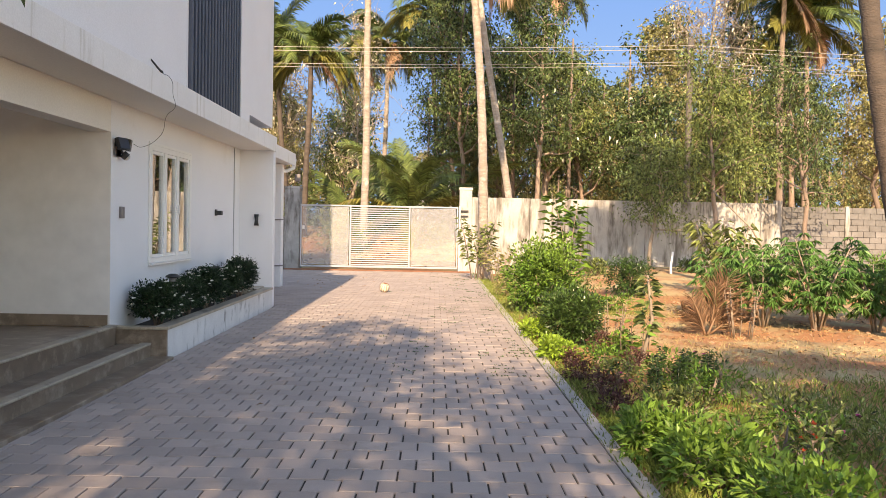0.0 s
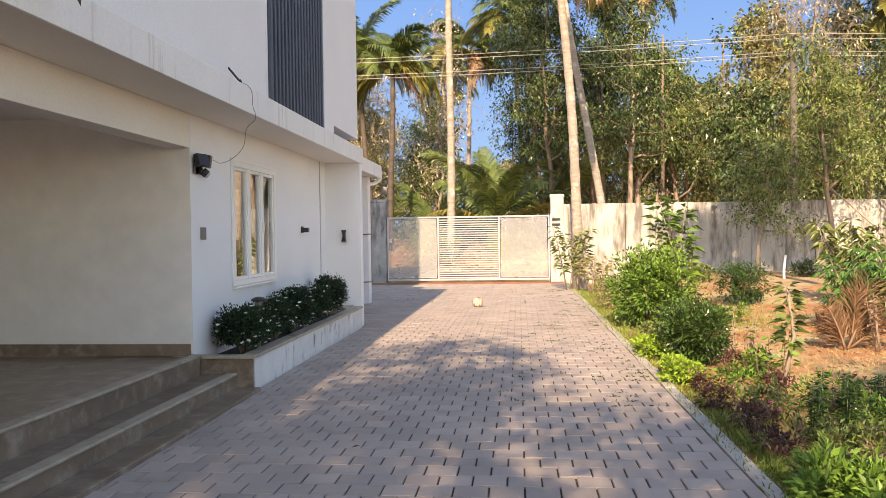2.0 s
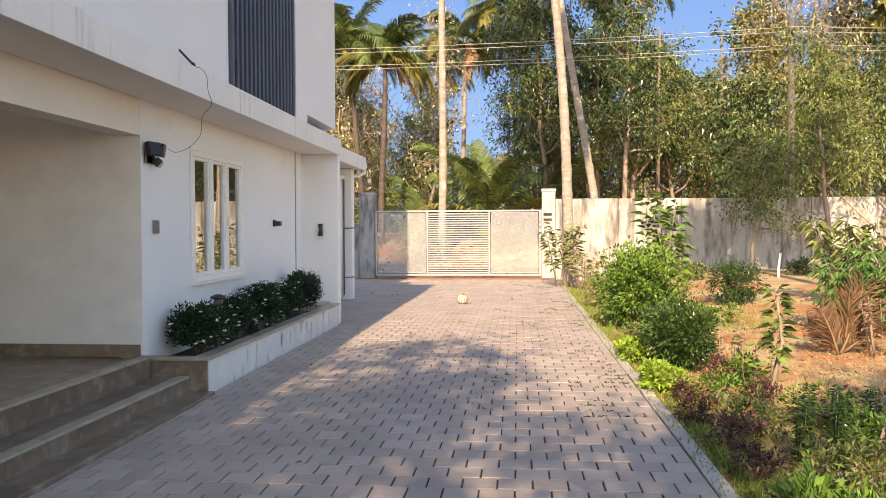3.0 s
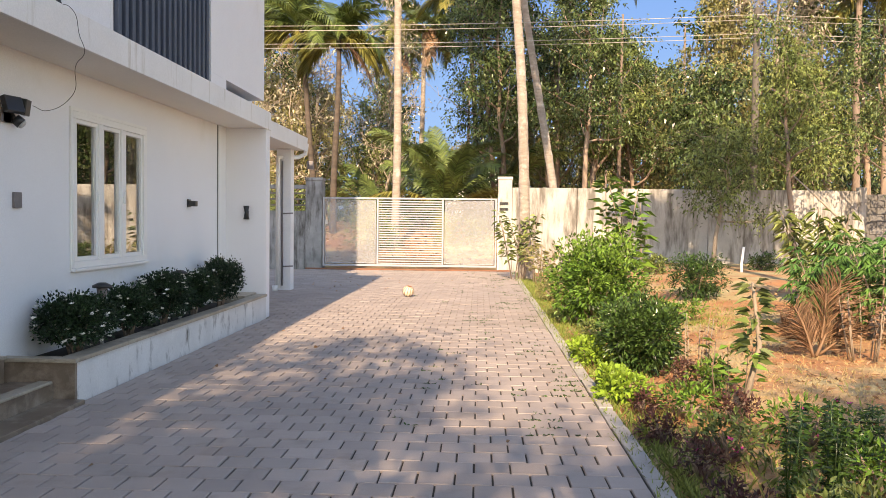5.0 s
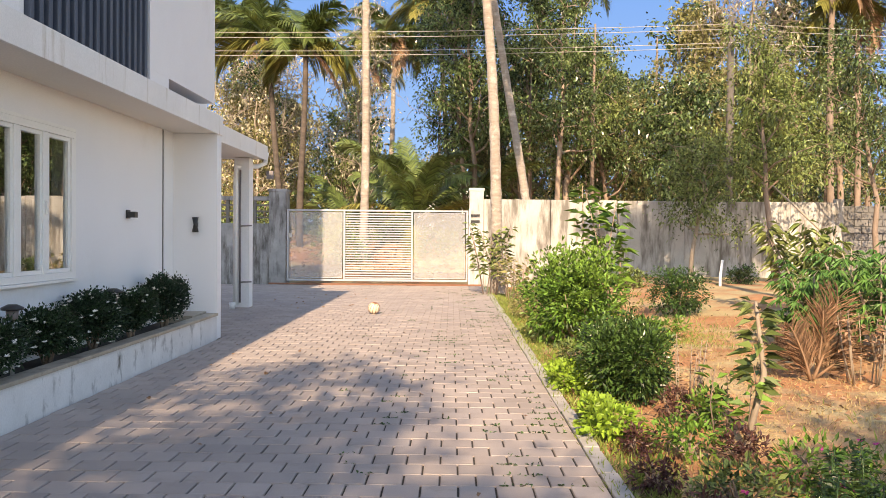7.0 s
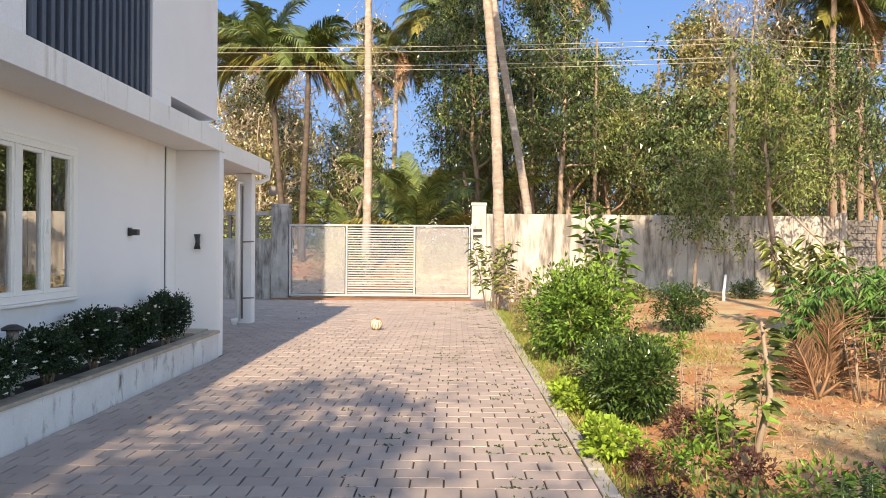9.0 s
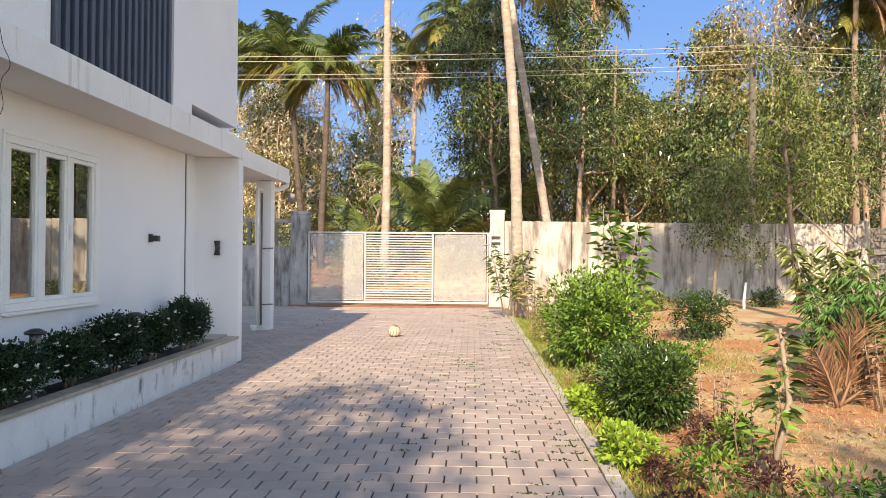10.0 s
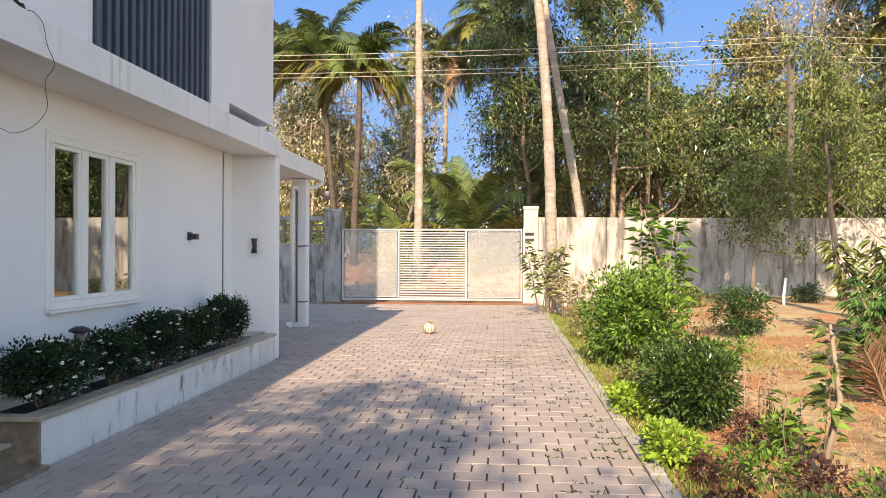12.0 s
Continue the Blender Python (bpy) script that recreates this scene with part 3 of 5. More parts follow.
def house_fittings():
    # twin-headed lamp with a sensor below
    f = empty("flood_lamp", WX, 8.84, 2.27)
    tagged(f, "black twin-headed wall lamp with sensor under the canopy", "wall lamp")
    block("bracket", 0.0, -0.03, 0.02, 0.03, 0.09, 0.13, "black", f, 0.006)
    for name, y0, y1, tilt, turn, front in (("lamp_head", -0.11, 0.07, -18, -14, "grey_box"), ("second_head", 0.10, 0.22, 8, 12, "frame")):
        h = block(name, -0.028, -(y1 - y0) / 2, -0.065, 0.022, (y1 - y0) / 2, 0.065, "black", f, 0.008)
        h.matrix_local = pose(0.085, (y0 + y1) / 2, 0.085, 0, tilt, turn)
        g = block("lens", 0.0225, -(y1 - y0) / 2 + 0.006, -0.056, 0.027, (y1 - y0) / 2 - 0.006, 0.058, front, f, 0.002)
        g.matrix_local = h.matrix_local.copy()
    s = bmesh.new()
    tube(s, [(0.03, 0.05, 0.03), (0.05, 0.06, -0.01), (0.06, 0.07, -0.03)], [0.014, 0.014, 0.016], 10)
    tube(s, [(0.05, 0.07, -0.015), (0.09, 0.09, -0.055)], [0.042, 0.045], 14)
    done("sensor", s, "black", f)
    l = bmesh.new()
    tube(l, [(0.091, 0.0905, -0.056), (0.102, 0.096, -0.067), (0.108, 0.099, -0.073)], [0.038, 0.033, 0.016], 14)
    done("sensor_lens", l, "pipe", f)
    # cable from the lamp to the solar stake on the canopy
    c = bpy.data.curves.new("cable", "CURVE")
    c.dimensions, c.bevel_depth, c.bevel_resolution = "3D", 0.0025, 2
    sp = c.splines.new("BEZIER")
    pts = [(WX + 0.1, 9.08, 2.38), (WX + 0.15, 9.22, 2.36), (WX + 0.33, 9.26, 2.48), (FX - 0.1, 9.0, 2.70), (FX + 0.03, 8.88, 2.785), (FX + 0.032, 8.8, 2.88), (FX + 0.03, 8.65, 3.07), (FX - 0.05, 8.62, 3.09)]
    sp.bezier_points.add(len(pts) - 1)
    for q, v in zip(sp.bezier_points, pts):
        q.co, q.handle_left_type, q.handle_right_type = v, "AUTO", "AUTO"
    ob = new("lamp_cable", c)
    c.materials.append(M["black"])
    tagged(ob, "thin black cable hanging from the canopy edge", "cable")
    a = bmesh.new()
    tube(a, [(FX - 0.04, 8.62, 3.07), (FX - 0.03, 8.58, 3.11)], [0.03, 0.02], 8)
    tube(a, [(FX - 0.03, 8.60, 3.10), (FX - 0.03, 8.28, 3.17)], [0.012, 0.010], 8)
    tagged(done("solar_stake", a, "black"), "black rod bracket lying on the canopy edge", "bracket")
    tagged(block("switch_box", WX + 0.001, 8.94, 1.54, WX + 0.03, 9.04, 1.67, "grey_box", None, 0.006), "grey switch box on the white wall", "switch box")
    w = empty("wall_spot", WX, 12.93, 1.65)
    tagged(w, "small black square wall light", "wall light")
    block("plate", 0.001, -0.05, -0.03, 0.02, 0.05, 0.07, "black", w, 0.005)
    block("head", 0.021, -0.045, -0.02, 0.11, 0.045, 0.05, "black", w, 0.006)
    h = bmesh.new()
    tube(h, [(-3.2, Y_B - 0.05, 1.47), (-3.2, Y_B - 0.05, 1.57), (-3.2, Y_B - 0.05, 1.67)], [0.045, 0.024, 0.045], 16)
    box(h, -3.225, Y_B - 0.04, 1.54, -3.175, Y_B - 0.001, 1.6)
    tagged(done("hourglass_sconce", h, "black"), "black hourglass-shaped up-down wall light", "wall light")
    # downpipe at the rear pillar
    d = bmesh.new()
    tube(d, [(-3.47, 19.9, 3.1), (-3.5, 19.93, 2.88), (-3.62, 19.75, 2.8), (-3.93, 19.28, 2.76), (-3.93, 19.28, 2.5), (-3.93, 19.28, 0.05)], 0.045, 12)
    tagged(done("downpipe", d, "frame"), "pale grey rainwater downpipe on the pillar", "pipe")
    d = bmesh.new()
    tube(d, [(-3.85, 19.32, 2.7), (-3.85, 19.32, 0.1)], 0.018, 8)
    for z in (0.5, 1.6):
        tube(d, [(-3.85, 19.32, z), (-3.62, 19.31, z + 0.01)], 0.014, 8)
    tagged(done("tap_pipe", d, "grey_box"), "thin grey water pipe with taps on the pillar", "pipe")
    cup = bmesh.new()
    tube(cup, [(-3.95, 19.15, -0.01), (-3.95, 19.15, 0.11)], [0.05, 0.065], 14)
    tagged(done("flower_pot", cup, "frame"), "small white plastic pot on the pavers", "pot")
    # meter boxes on the end of the slab
    tagged(block("outdoor_light", -3.44, 19.75, 2.55, -3.30, 19.86, 2.72, "grey_box", None, 0.015), "small grey fitting under the slab's corner", "light fitting")


house_fittings()


# ---- plants ----
def frond(rng, length, lift, fall, leaflets, leaf_len, spread=0.6, blade=0.026):
    """One palm frond along +x: rachis points and leaflets. Returns verts and faces."""
    t = np.linspace(0, 1, 9)
    ang = lift - fall * t ** 1.4
    dx, dz = np.cos(ang), np.sin(ang)
    px = np.concatenate([[0], np.cumsum((dx[1:] + dx[:-1]) / 2 * length / 8)])
    pz = np.concatenate([[0], np.cumsum((dz[1:] + dz[:-1]) / 2 * length / 8)])
    v, f = [], []
    for i in range(9):
        r = 0.035 * (1 - 0.85 * t[i])
        k = len(v)
        v += [(px[i], -r, pz[i]), (px[i], r, pz[i]), (px[i], 0, pz[i] - r * 1.4)]
        if i:
            for a, b in ((0, 1), (1, 2), (2, 0)):
                f.append((k - 3 + a, k - 3 + b, k + b, k + a))
    for i in range(leaflets):
        u = 0.14 + 0.86 * (i + 0.5) / leaflets
        x, z = np.interp(u, t, px), np.interp(u, t, pz)
        al = np.interp(u, t, ang)
        ln = leaf_len * (0.45 + 0.9 * math.sin(math.pi * min(1, u * 0.85 + 0.12))) * rng.uniform(0.85, 1.1)
        for s in (-1, 1):
            fw = 0.55 + 0.5 * u + rng.normal() * 0.06
            d = np.array([math.cos(al) * fw, s * spread * 1.3, math.sin(al) * fw + 0.2])
            d /= np.linalg.norm(d)
            droop = ln * rng.uniform(0.25, 0.6)
            m = np.array([x, 0, z]) + d * ln * 0.5 + np.array([0, 0, -droop * 0.18])
            e = np.array([x, 0, z]) + d * ln * 0.92 + np.array([0, 0, -droop])
            w = np.array([math.cos(al), 0, math.sin(al)]) * blade
            k = len(v)
            v += [(x - w[0], 0, z - w[2]), (x + w[0], 0, z + w[2]), tuple(m + w * 1.3), tuple(e), tuple(m - w * 1.3)]
            f += [(k, k + 1, k + 2, k + 4), (k + 4, k + 2, k + 3)]
    return np.array(v), f


def frond_crown(name, rng, n, length, lift, fall, mat, parent, at, leaflets=56, leaf_len=0.85):
    V, F, o = [], [], 0
    for i in range(n):
        a = 2 * math.pi * (i / n * (1 + 0.0) + rng.uniform(-0.04, 0.04)) + i * 2.4
        v, f = frond(rng, length * rng.uniform(0.8, 1.1), radians(rng.uniform(*lift)), radians(rng.uniform(*fall)), leaflets, leaf_len)
        c, s = math.cos(a), math.sin(a)
        tw = rng.normal() * 0.35
        y = v[:, 1] * math.cos(tw) - 0.0 * v[:, 2]
        z = v[:, 2] + v[:, 1] * math.sin(tw)
        V.append(np.stack([v[:, 0] * c - y * s, v[:, 0] * s + y * c, z], axis=1) + np.array(at))
        F += [tuple(j + o for j in q) for q in f]
        o += len(v)
    return raw(name, np.concatenate(V).tolist(), F, mat, parent)


def palm(x, y, height, lean=(0, 0), radius=0.16, bark="bark", seed=1, crown=True, length=3.0, fronds=(17, 7, 2), leaflets=56, label="tall coconut palm with green and yellowing fronds"):
    rng = np.random.default_rng(seed)
    p = empty("coconut_palm", x, y, -0.1)
    tagged(p, label, "palm tree")
    bm = bmesh.new()
    n = int(height * 5)
    pts, rad = [], []
    for i in range(n + 1):
        t = i / n
        pts.append((lean[0] * t ** 1.15 + 0.05 * math.sin(6 * t + seed), lean[1] * t + 0.04 * math.sin(5 * t), height * t))
        rad.append(radius * (1.45 - 0.45 * min(1, t * 9) - 0.35 * t) * (1.035 if i % 2 else 0.985) * (1 + 0.05 * math.sin(i * 1.7 + seed)))
    tube(bm, pts, rad, 12)
    done("trunk", bm, bark, p)
    if crown:
        top = (pts[-1][0], pts[-1][1], height - 0.1)
        frond_crown("young_fronds", rng, fronds[0], length, (15, 80), (55, 105), "leaf_palm", p, top, leaflets)
        frond_crown("old_fronds", rng, fronds[1], length, (-15, 20), (50, 85), "leaf_palm_old", p, top, leaflets)
        if fronds[2]:
            frond_crown("dry_fronds", rng, fronds[2], length * 0.7, (-60, -35), (20, 45), "leaf_dry", p, top)
        nb = bmesh.new()
        for k in range(9):
            a = k * 2.4
            bmesh.ops.create_icosphere(nb, subdivisions=2, radius=0.11, matrix=pose(top[0] + 0.26 * math.cos(a), top[1] + 0.26 * math.sin(a), top[2] - 0.15 - 0.08 * (k % 3)) @ Matrix.Diagonal((1, 1, 1.25, 1)))
        done("coconuts", nb, "leaf_palm_old", p)
    return p


def limbs(rng, height, spread, first, count, radius, wander=0.25):
    """A trunk and its limbs: a list of (points, radii), and the tips."""
    trunk = [np.array([0, 0, 0.0])]
    n = 8
    for i in range(n):
        trunk.append(trunk[-1] + np.array([rng.normal() * wander * height / n, rng.normal() * wander * height / n, height / n]) * [0.6, 0.6, 1])
    out = [(trunk, [radius * (1.25 if i == 0 else 1) * (1 - 0.8 * i / n) for i in range(n + 1)])]
    tips = []
    for k in range(count):
        t = first + (1 - first) * (k + rng.uniform(0, 1)) / count
        i = min(n - 1, int(t * n))
        b = trunk[i] + (trunk[i + 1] - trunk[i]) * (t * n - i)
        a = k * 2.4 + rng.uniform(-0.4, 0.4)
        ln = spread * rng.uniform(0.55, 1.1) * (1.15 - 0.55 * (t - first) / (1 - first))
        d = np.array([math.cos(a), math.sin(a), rng.uniform(0.25, 0.9)])
        pts = [b]
        for j in range(4):
            d = d + rng.normal(size=3) * 0.22 + np.array([0, 0, 0.06])
            pts.append(pts[-1] + d / np.linalg.norm(d) * ln / 4)
            if j > 0:
                tips.append(pts[-1])
                sub = pts[-1] + (rng.normal(size=3) * 0.28 + np.array([0, 0, 0.12])) * ln
                out.append(([pts[-1], (pts[-1] + sub) / 2 + rng.normal(size=3) * 0.04, sub], [radius * 0.14, radius * 0.09, radius * 0.04]))
                tips += [sub, (pts[-1] + sub) / 2]
        r = radius * (1 - 0.8 * t) * 0.6
        out.append((pts, [r * (1 - 0.8 * j / 4) for j in range(5)]))
    return out, np.array(tips)


def tree(x, y, z=0.0, height=10.0, spread=2.2, first=0.25, count=16, leaves=7000, leaf=0.16, width=0.5, clump=0.45, mat="leaf_dark", bark="wood", radius=0.15, seed=1, droop=0.5, name="forest_tree", label="tall slender tree with dark green leaves", wander=0.25, twigs=0, gap=0.0, hole=0.0, lean=0.0):
    rng = np.random.default_rng(seed)
    p = empty(name, x, y, z - 0.1)
    tagged(p, label, "tree", "trees beyond the wall" if name == "forest_tree" else "")
    out, tips = limbs(rng, height, spread, first, count, radius, wander)
    if lean:
        for q in [q for pts, rad in out for q in pts] + list(tips):
            q[0] += lean * min(1.0, max(0.0, q[2]) / (0.7 * height)) ** 1.5
    bm = bmesh.new()
    for pts, rad in out:
        tube(bm, pts, rad, 8 if rad[0] > 0.05 else 4)
    for k in range(twigs):
        q = tips[rng.integers(0, len(tips))]
        d = (rng.normal(size=3) * 0.5 + np.array([0, 0, 0.35])) * rng.uniform(0.5, 1.1)
        e = q + d * 0.55 + rng.normal(size=3) * 0.06
        tube(bm, [q, e, q + d], [0.016, 0.011, 0.005], 4, False)
        tips = np.vstack([tips, q + d, e])
    done("trunk", bm, bark, p)
    if leaves:
        pick = rng.integers(0, len(tips), leaves)
        off = rng.normal(size=(leaves, 3)) * clump * np.array([1, 1, 0.75])
        aim = off * 0.8 + rng.normal(size=(leaves, 3)) * 0.5 + np.array([0, 0, -0.15])
        at = tips[pick] + off
        keep = gaps(at, hole or 0.13 * spread + 0.16, gap, seed)
        leaf_mesh("leaves", at[keep], aim[keep], leaf, width, mat, p, rng, droop)
    return p


def bush(name, label, x, y, z, rx, ry, h, n, leaf, width, mat, seed, stems=9, droop=0.2, lumps=7, shell=0.55, flowers=None, category="shrub", group="", gap=-0.1, lift=0.0):
    """A shrub: stems from the base and leaves in lumps over an uneven dome."""
    rng = np.random.default_rng(seed)
    p = empty(name, x, y, z)
    tagged(p, label, category, group)
    bm = bmesh.new()
    c = []
    for k in range(lumps):
        a = k * 2.4 + rng.uniform(0, 0.5)
        q = math.sqrt((k + 0.5) / lumps) * 0.62
        c.append((q * rx * math.cos(a), q * ry * math.sin(a), h * rng.uniform(0.42, 0.66) * (1 - 0.25 * q)))
    c = np.array(c) + np.array([0, 0, lift])
    for k in range(stems):
        e = c[k % lumps] + rng.normal(size=3) * 0.1 * rx
        tube(bm, [(rng.normal() * 0.05 * rx, rng.normal() * 0.05 * ry, -0.05), (e[0] * 0.45, e[1] * 0.45, e[2] * 0.5), tuple(e)], [0.014 + 0.006 * h, 0.010 + 0.004 * h, 0.004], 6)
    done("stems", bm, "wood", p)
    k = rng.integers(0, lumps, n)
    d = rng.normal(size=(n, 3))
    d /= np.linalg.norm(d, axis=1, keepdims=True)
    r = rng.uniform(shell, 1.08, (n, 1)) * rng.uniform(0.8, 1.1, (n, 1))
    pos = c[k] + d * r * np.array([rx * 0.48, ry * 0.48, h * 0.42])
    pos[:, 2] = np.maximum(pos[:, 2], 0.02 + lift)
    aim = d + rng.normal(size=(n, 3)) * 0.5 + np.array([0, 0, 0.25])
    keep = gaps(pos, 0.16 * (rx + ry) / 2 + 0.06, gap, seed)
    leaf_mesh("leaves", pos[keep], aim[keep], leaf, width, mat, p, rng, droop)
    if flowers:
        m, mat2, size = flowers
        fpos, faim = [], []
        for i in range(m):
            j = rng.integers(0, n)
            q = c[k[j]] + d[j] * 1.12 * np.array([rx * 0.48, ry * 0.48, h * 0.42])
            for b in range(5):
                a = b * 1.2566
                fpos.append(q)
                faim.append((math.cos(a), math.sin(a) * 0.8, 0.5 + 0.4 * math.sin(a)))
        tagged(leaf_mesh("flowers", np.array(fpos), np.array(faim), size, 0.7, mat2, p, rng, 0.0), kind="stuff")
    return p


def stemmed(name, label, x, y, z, height, stems, whorl, per, leaf, width, mat, seed, lean=0.25, droop=0.5, stem_mat="wood", start=0.35, category="plant", radius=0.012, group=""):
    """Upright stems with leaves on short stalks all the way up (saplings, cassava, tall herbs)."""
    rng = np.random.default_rng(seed)
    p = empty(name, x, y, z)
    tagged(p, label, category, group)
    bm = bmesh.new()
    pos, aim = [], []
    for s in range(stems):
        a = s * 2.4 + rng.uniform(0, 1)
        hh = height * rng.uniform(0.75, 1.05)
        top = np.array([math.cos(a) * lean * hh, math.sin(a) * lean * hh, hh])
        base = np.array([math.cos(a) * 0.05 * min(stems - 1, 3), math.sin(a) * 0.05 * min(stems - 1, 3), -0.05])
        mid = (base + top) / 2 + rng.normal(size=3) * 0.04 * hh
        tube(bm, [base, mid, top], [radius * 1.3, radius, radius * 0.5], 7)
        for w in range(whorl):
            t = start + (1 - start) * (w + 0.5) / whorl
            q = (1 - t) ** 2 * base + 2 * t * (1 - t) * mid + t * t * top
            for k in range(per):
                b = rng.uniform(0, 6.283)
                d = np.array([math.cos(b), math.sin(b), rng.uniform(-0.1, 0.8)])
                pos.append(q + d * leaf * 0.25)
                aim.append(d)
    done("stems", bm, stem_mat, p)
    leaf_mesh("leaves", np.array(pos), np.array(aim), leaf, width, mat, p, rng, droop)
    return p


def cassava(x, y, z, height, seed, label="bright green cassava plant with hand-shaped leaves"):
    """Cassava: thin stems, long stalks, leaves of seven drooping fingers."""
    rng = np.random.default_rng(seed)
    p = empty("cassava_plant", x, y, z)
    tagged(p, label, "plant", "cassava plants in the garden")
    bm = bmesh.new()
    pos, aim = [], []
    for s in range(6):
        a = s * 2.4 + rng.uniform(0, 1)
        hh = height * rng.uniform(0.7, 1.0)
        top = np.array([math.cos(a) * 0.33 * hh, math.sin(a) * 0.33 * hh, hh * 0.9])
        tube(bm, [(0.04 * math.cos(a), 0.04 * math.sin(a), -0.05), tuple(top * [0.45, 0.45, 0.55]), tuple(top)], [0.018, 0.014, 0.007], 7)
        for w in range(30):
            t = 0.25 + 0.75 * (w + 0.5) / 30
            q = top * [t, t, t]
            b = w * 2.4 + rng.uniform(0, 1)
            d = np.array([math.cos(b), math.sin(b), rng.uniform(-0.2, 0.5)])
            e = q + d * rng.uniform(0.14, 0.26)
            tube(bm, [tuple(q), tuple(e)], 0.003, 3, False)
            for k in range(7):
                g = b + (k - 3) * 0.55
                pos.append(e)
                aim.append((math.cos(g), math.sin(g), -0.25 + 0.1 * rng.normal()))
    done("stems", bm, "twig", p)
    leaf_mesh("leaves", np.array(pos), np.array(aim), 0.135, 0.27, "leaf_cass", p, rng, 0.8)
    return p


def blades(name, label, n, place, height, mat, seed):
    """Loose blades of grass over a stretch, as one stuff object."""
    rng = np.random.default_rng(seed)
    pos = np.array([place(rng) for _ in range(n)])
    aim = np.stack([rng.normal(size=n) * 0.5, rng.normal(size=n) * 0.5, np.ones(n)], axis=1)
    ob = leaf_mesh(name, pos, aim, height, 0.10, mat, None, rng, 0.35)
    return tagged(ob, label, "grass", kind="stuff")


# the drive's planter
for i, (y, r, h) in enumerate(((9.35, 0.44, 0.44), (10.4, 0.37, 0.42), (11.3, 0.42, 0.5), (12.25, 0.36, 0.46), (13.25, 0.42, 0.56))):
    bush("planter_shrub", "dark green rounded shrub with small white flowers in the planter", -3.2, y, 0.22, r * 0.78, r, h, 8500, 0.032, 0.6, "leaf_planter", 40 + i, stems=8, droop=0.0, gap=-0.55, lumps=12, shell=0.6, lift=0.17, flowers=(85, "petal", 0.028), group="flowering shrubs in the planter")


def bollard(x, y, z):
    p = empty("garden_light", x, y, z)
    tagged(p, "small black solar garden light on a stake", "garden light", "garden lights in the planter")
    bm = bmesh.new()
    tube(bm, [(0, 0, 0), (0, 0, 0.52)], 0.016, 8)
    done("stake", bm, "pipe", p)
    bm = bmesh.new()
    tube(bm, [(0, 0, 0.52), (0, 0, 0.53), (0, 0, 0.61)], [0.02, 0.04, 0.05], 12)
    done("lens", bm, "grey_box", p)
    bm = bmesh.new()
    tube(bm, [(0, 0, 0.61), (0, 0, 0.63), (0, 0, 0.655)], [0.085, 0.085, 0.035], 16)
    done("cap", bm, "black", p)


for y in (9.83, 11.78):
    bollard(-3.2, y, 0.22)

# garden beside the drive, from the gate towards the walker
palm(1.54, 24.1, 10.2, (-0.6, 0.2), 0.155, "bark", 11, length=3.0)
stemmed("tall_herb", "tall leafy herb growing against the palm trunk", 1.25, 23.6, -0.02, 1.75, 7, 11, 4, 0.22, 0.33, "leaf_mid", 21, lean=0.3, droop=0.8)
stemmed("tall_herb", "straggly leafy herb by the drive's edge", 1.75, 22.6, -0.02, 1.0, 8, 8, 4, 0.16, 0.35, "leaf_yellow", 22, lean=0.4)
bush("low_shrub", "low mixed green shrub near the gate", 1.95, 20.6, -0.03, 0.5, 0.9, 0.6, 1600, 0.07, 0.45, "leaf_mid", 23)
bush("low_shrub", "low yellowish shrub along the drive", 1.7, 18.0, -0.03, 0.4, 0.9, 0.45, 1500, 0.06, 0.4, "leaf_yellow", 24)
bush("garden_shrub", "large bright green garden shrub beside the drive", 1.98, 14.5, -0.03, 0.72, 0.95, 1.45, 10000, 0.08, 0.5, "leaf_bush", 25, stems=12, lumps=11)
bush("garden_shrub", "bright green shrub behind the larger one", 2.2, 16.4, -0.03, 0.65, 0.8, 1.2, 4500, 0.075, 0.5, "leaf_bush", 26, stems=10, lumps=8)
stemmed("young_tree", "young tree with large drooping leaves above the shrubs", 2.65, 15.9, 0, 2.15, 5, 12, 4, 0.24, 0.4, "leaf_bush", 27, lean=0.17, droop=0.6)
bush("clipped_shrub", "dense dark green rounded shrub", 1.9, 10.9, -0.03, 0.45, 0.66, 0.76, 11000, 0.055, 0.42, "leaf_box", 28, stems=10, lumps=16, gap=-0.3, shell=0.7)
bush("clipped_shrub", "rounded dark green shrub on bare earth", 4.35, 18.0, 0.05, 0.62, 0.62, 0.95, 6000, 0.065, 0.45, "leaf_box", 29, lumps=9)
bush("low_shrub", "low green cover plants between shrubs", 3.2, 18.6, 0.03, 0.7, 0.5, 0.5, 1500, 0.07, 0.45, "leaf_mid", 30)
bush("low_shrub", "low leafy green clump on the earth", 3.3, 15.4, 0.0, 0.55, 0.3, 0.28, 900, 0.07, 0.45, "leaf_bush", 31)
bush("lime_plant", "lime-yellow leafy bedding plant at the drive's edge", 1.46, 9.5, -0.03, 0.25, 0.5, 0.24, 1100, 0.07, 0.62, "leaf_lime", 32, group="lime bedding plants")
bush("lime_plant", "lime-yellow leafy bedding plant at the drive's edge", 1.45, 11.3, -0.03, 0.22, 0.75, 0.26, 1300, 0.065, 0.62, "leaf_lime", 33, group="lime bedding plants")
stemmed("sapling", "young sapling with a pale stem and broad leaves", 2.4, 9.2, -0.03, 1.02, 1, 12, 7, 0.155, 0.36, "leaf_mid", 34, lean=0.06, droop=0.7, stem_mat="twig", start=0.36, radius=0.022)
stemmed("sapling", "thin leafy shoots beside the sapling's stem", 2.38, 9.3, -0.03, 0.55, 4, 5, 3, 0.12, 0.4, "leaf_fresh", 35, lean=0.3, radius=0.005)
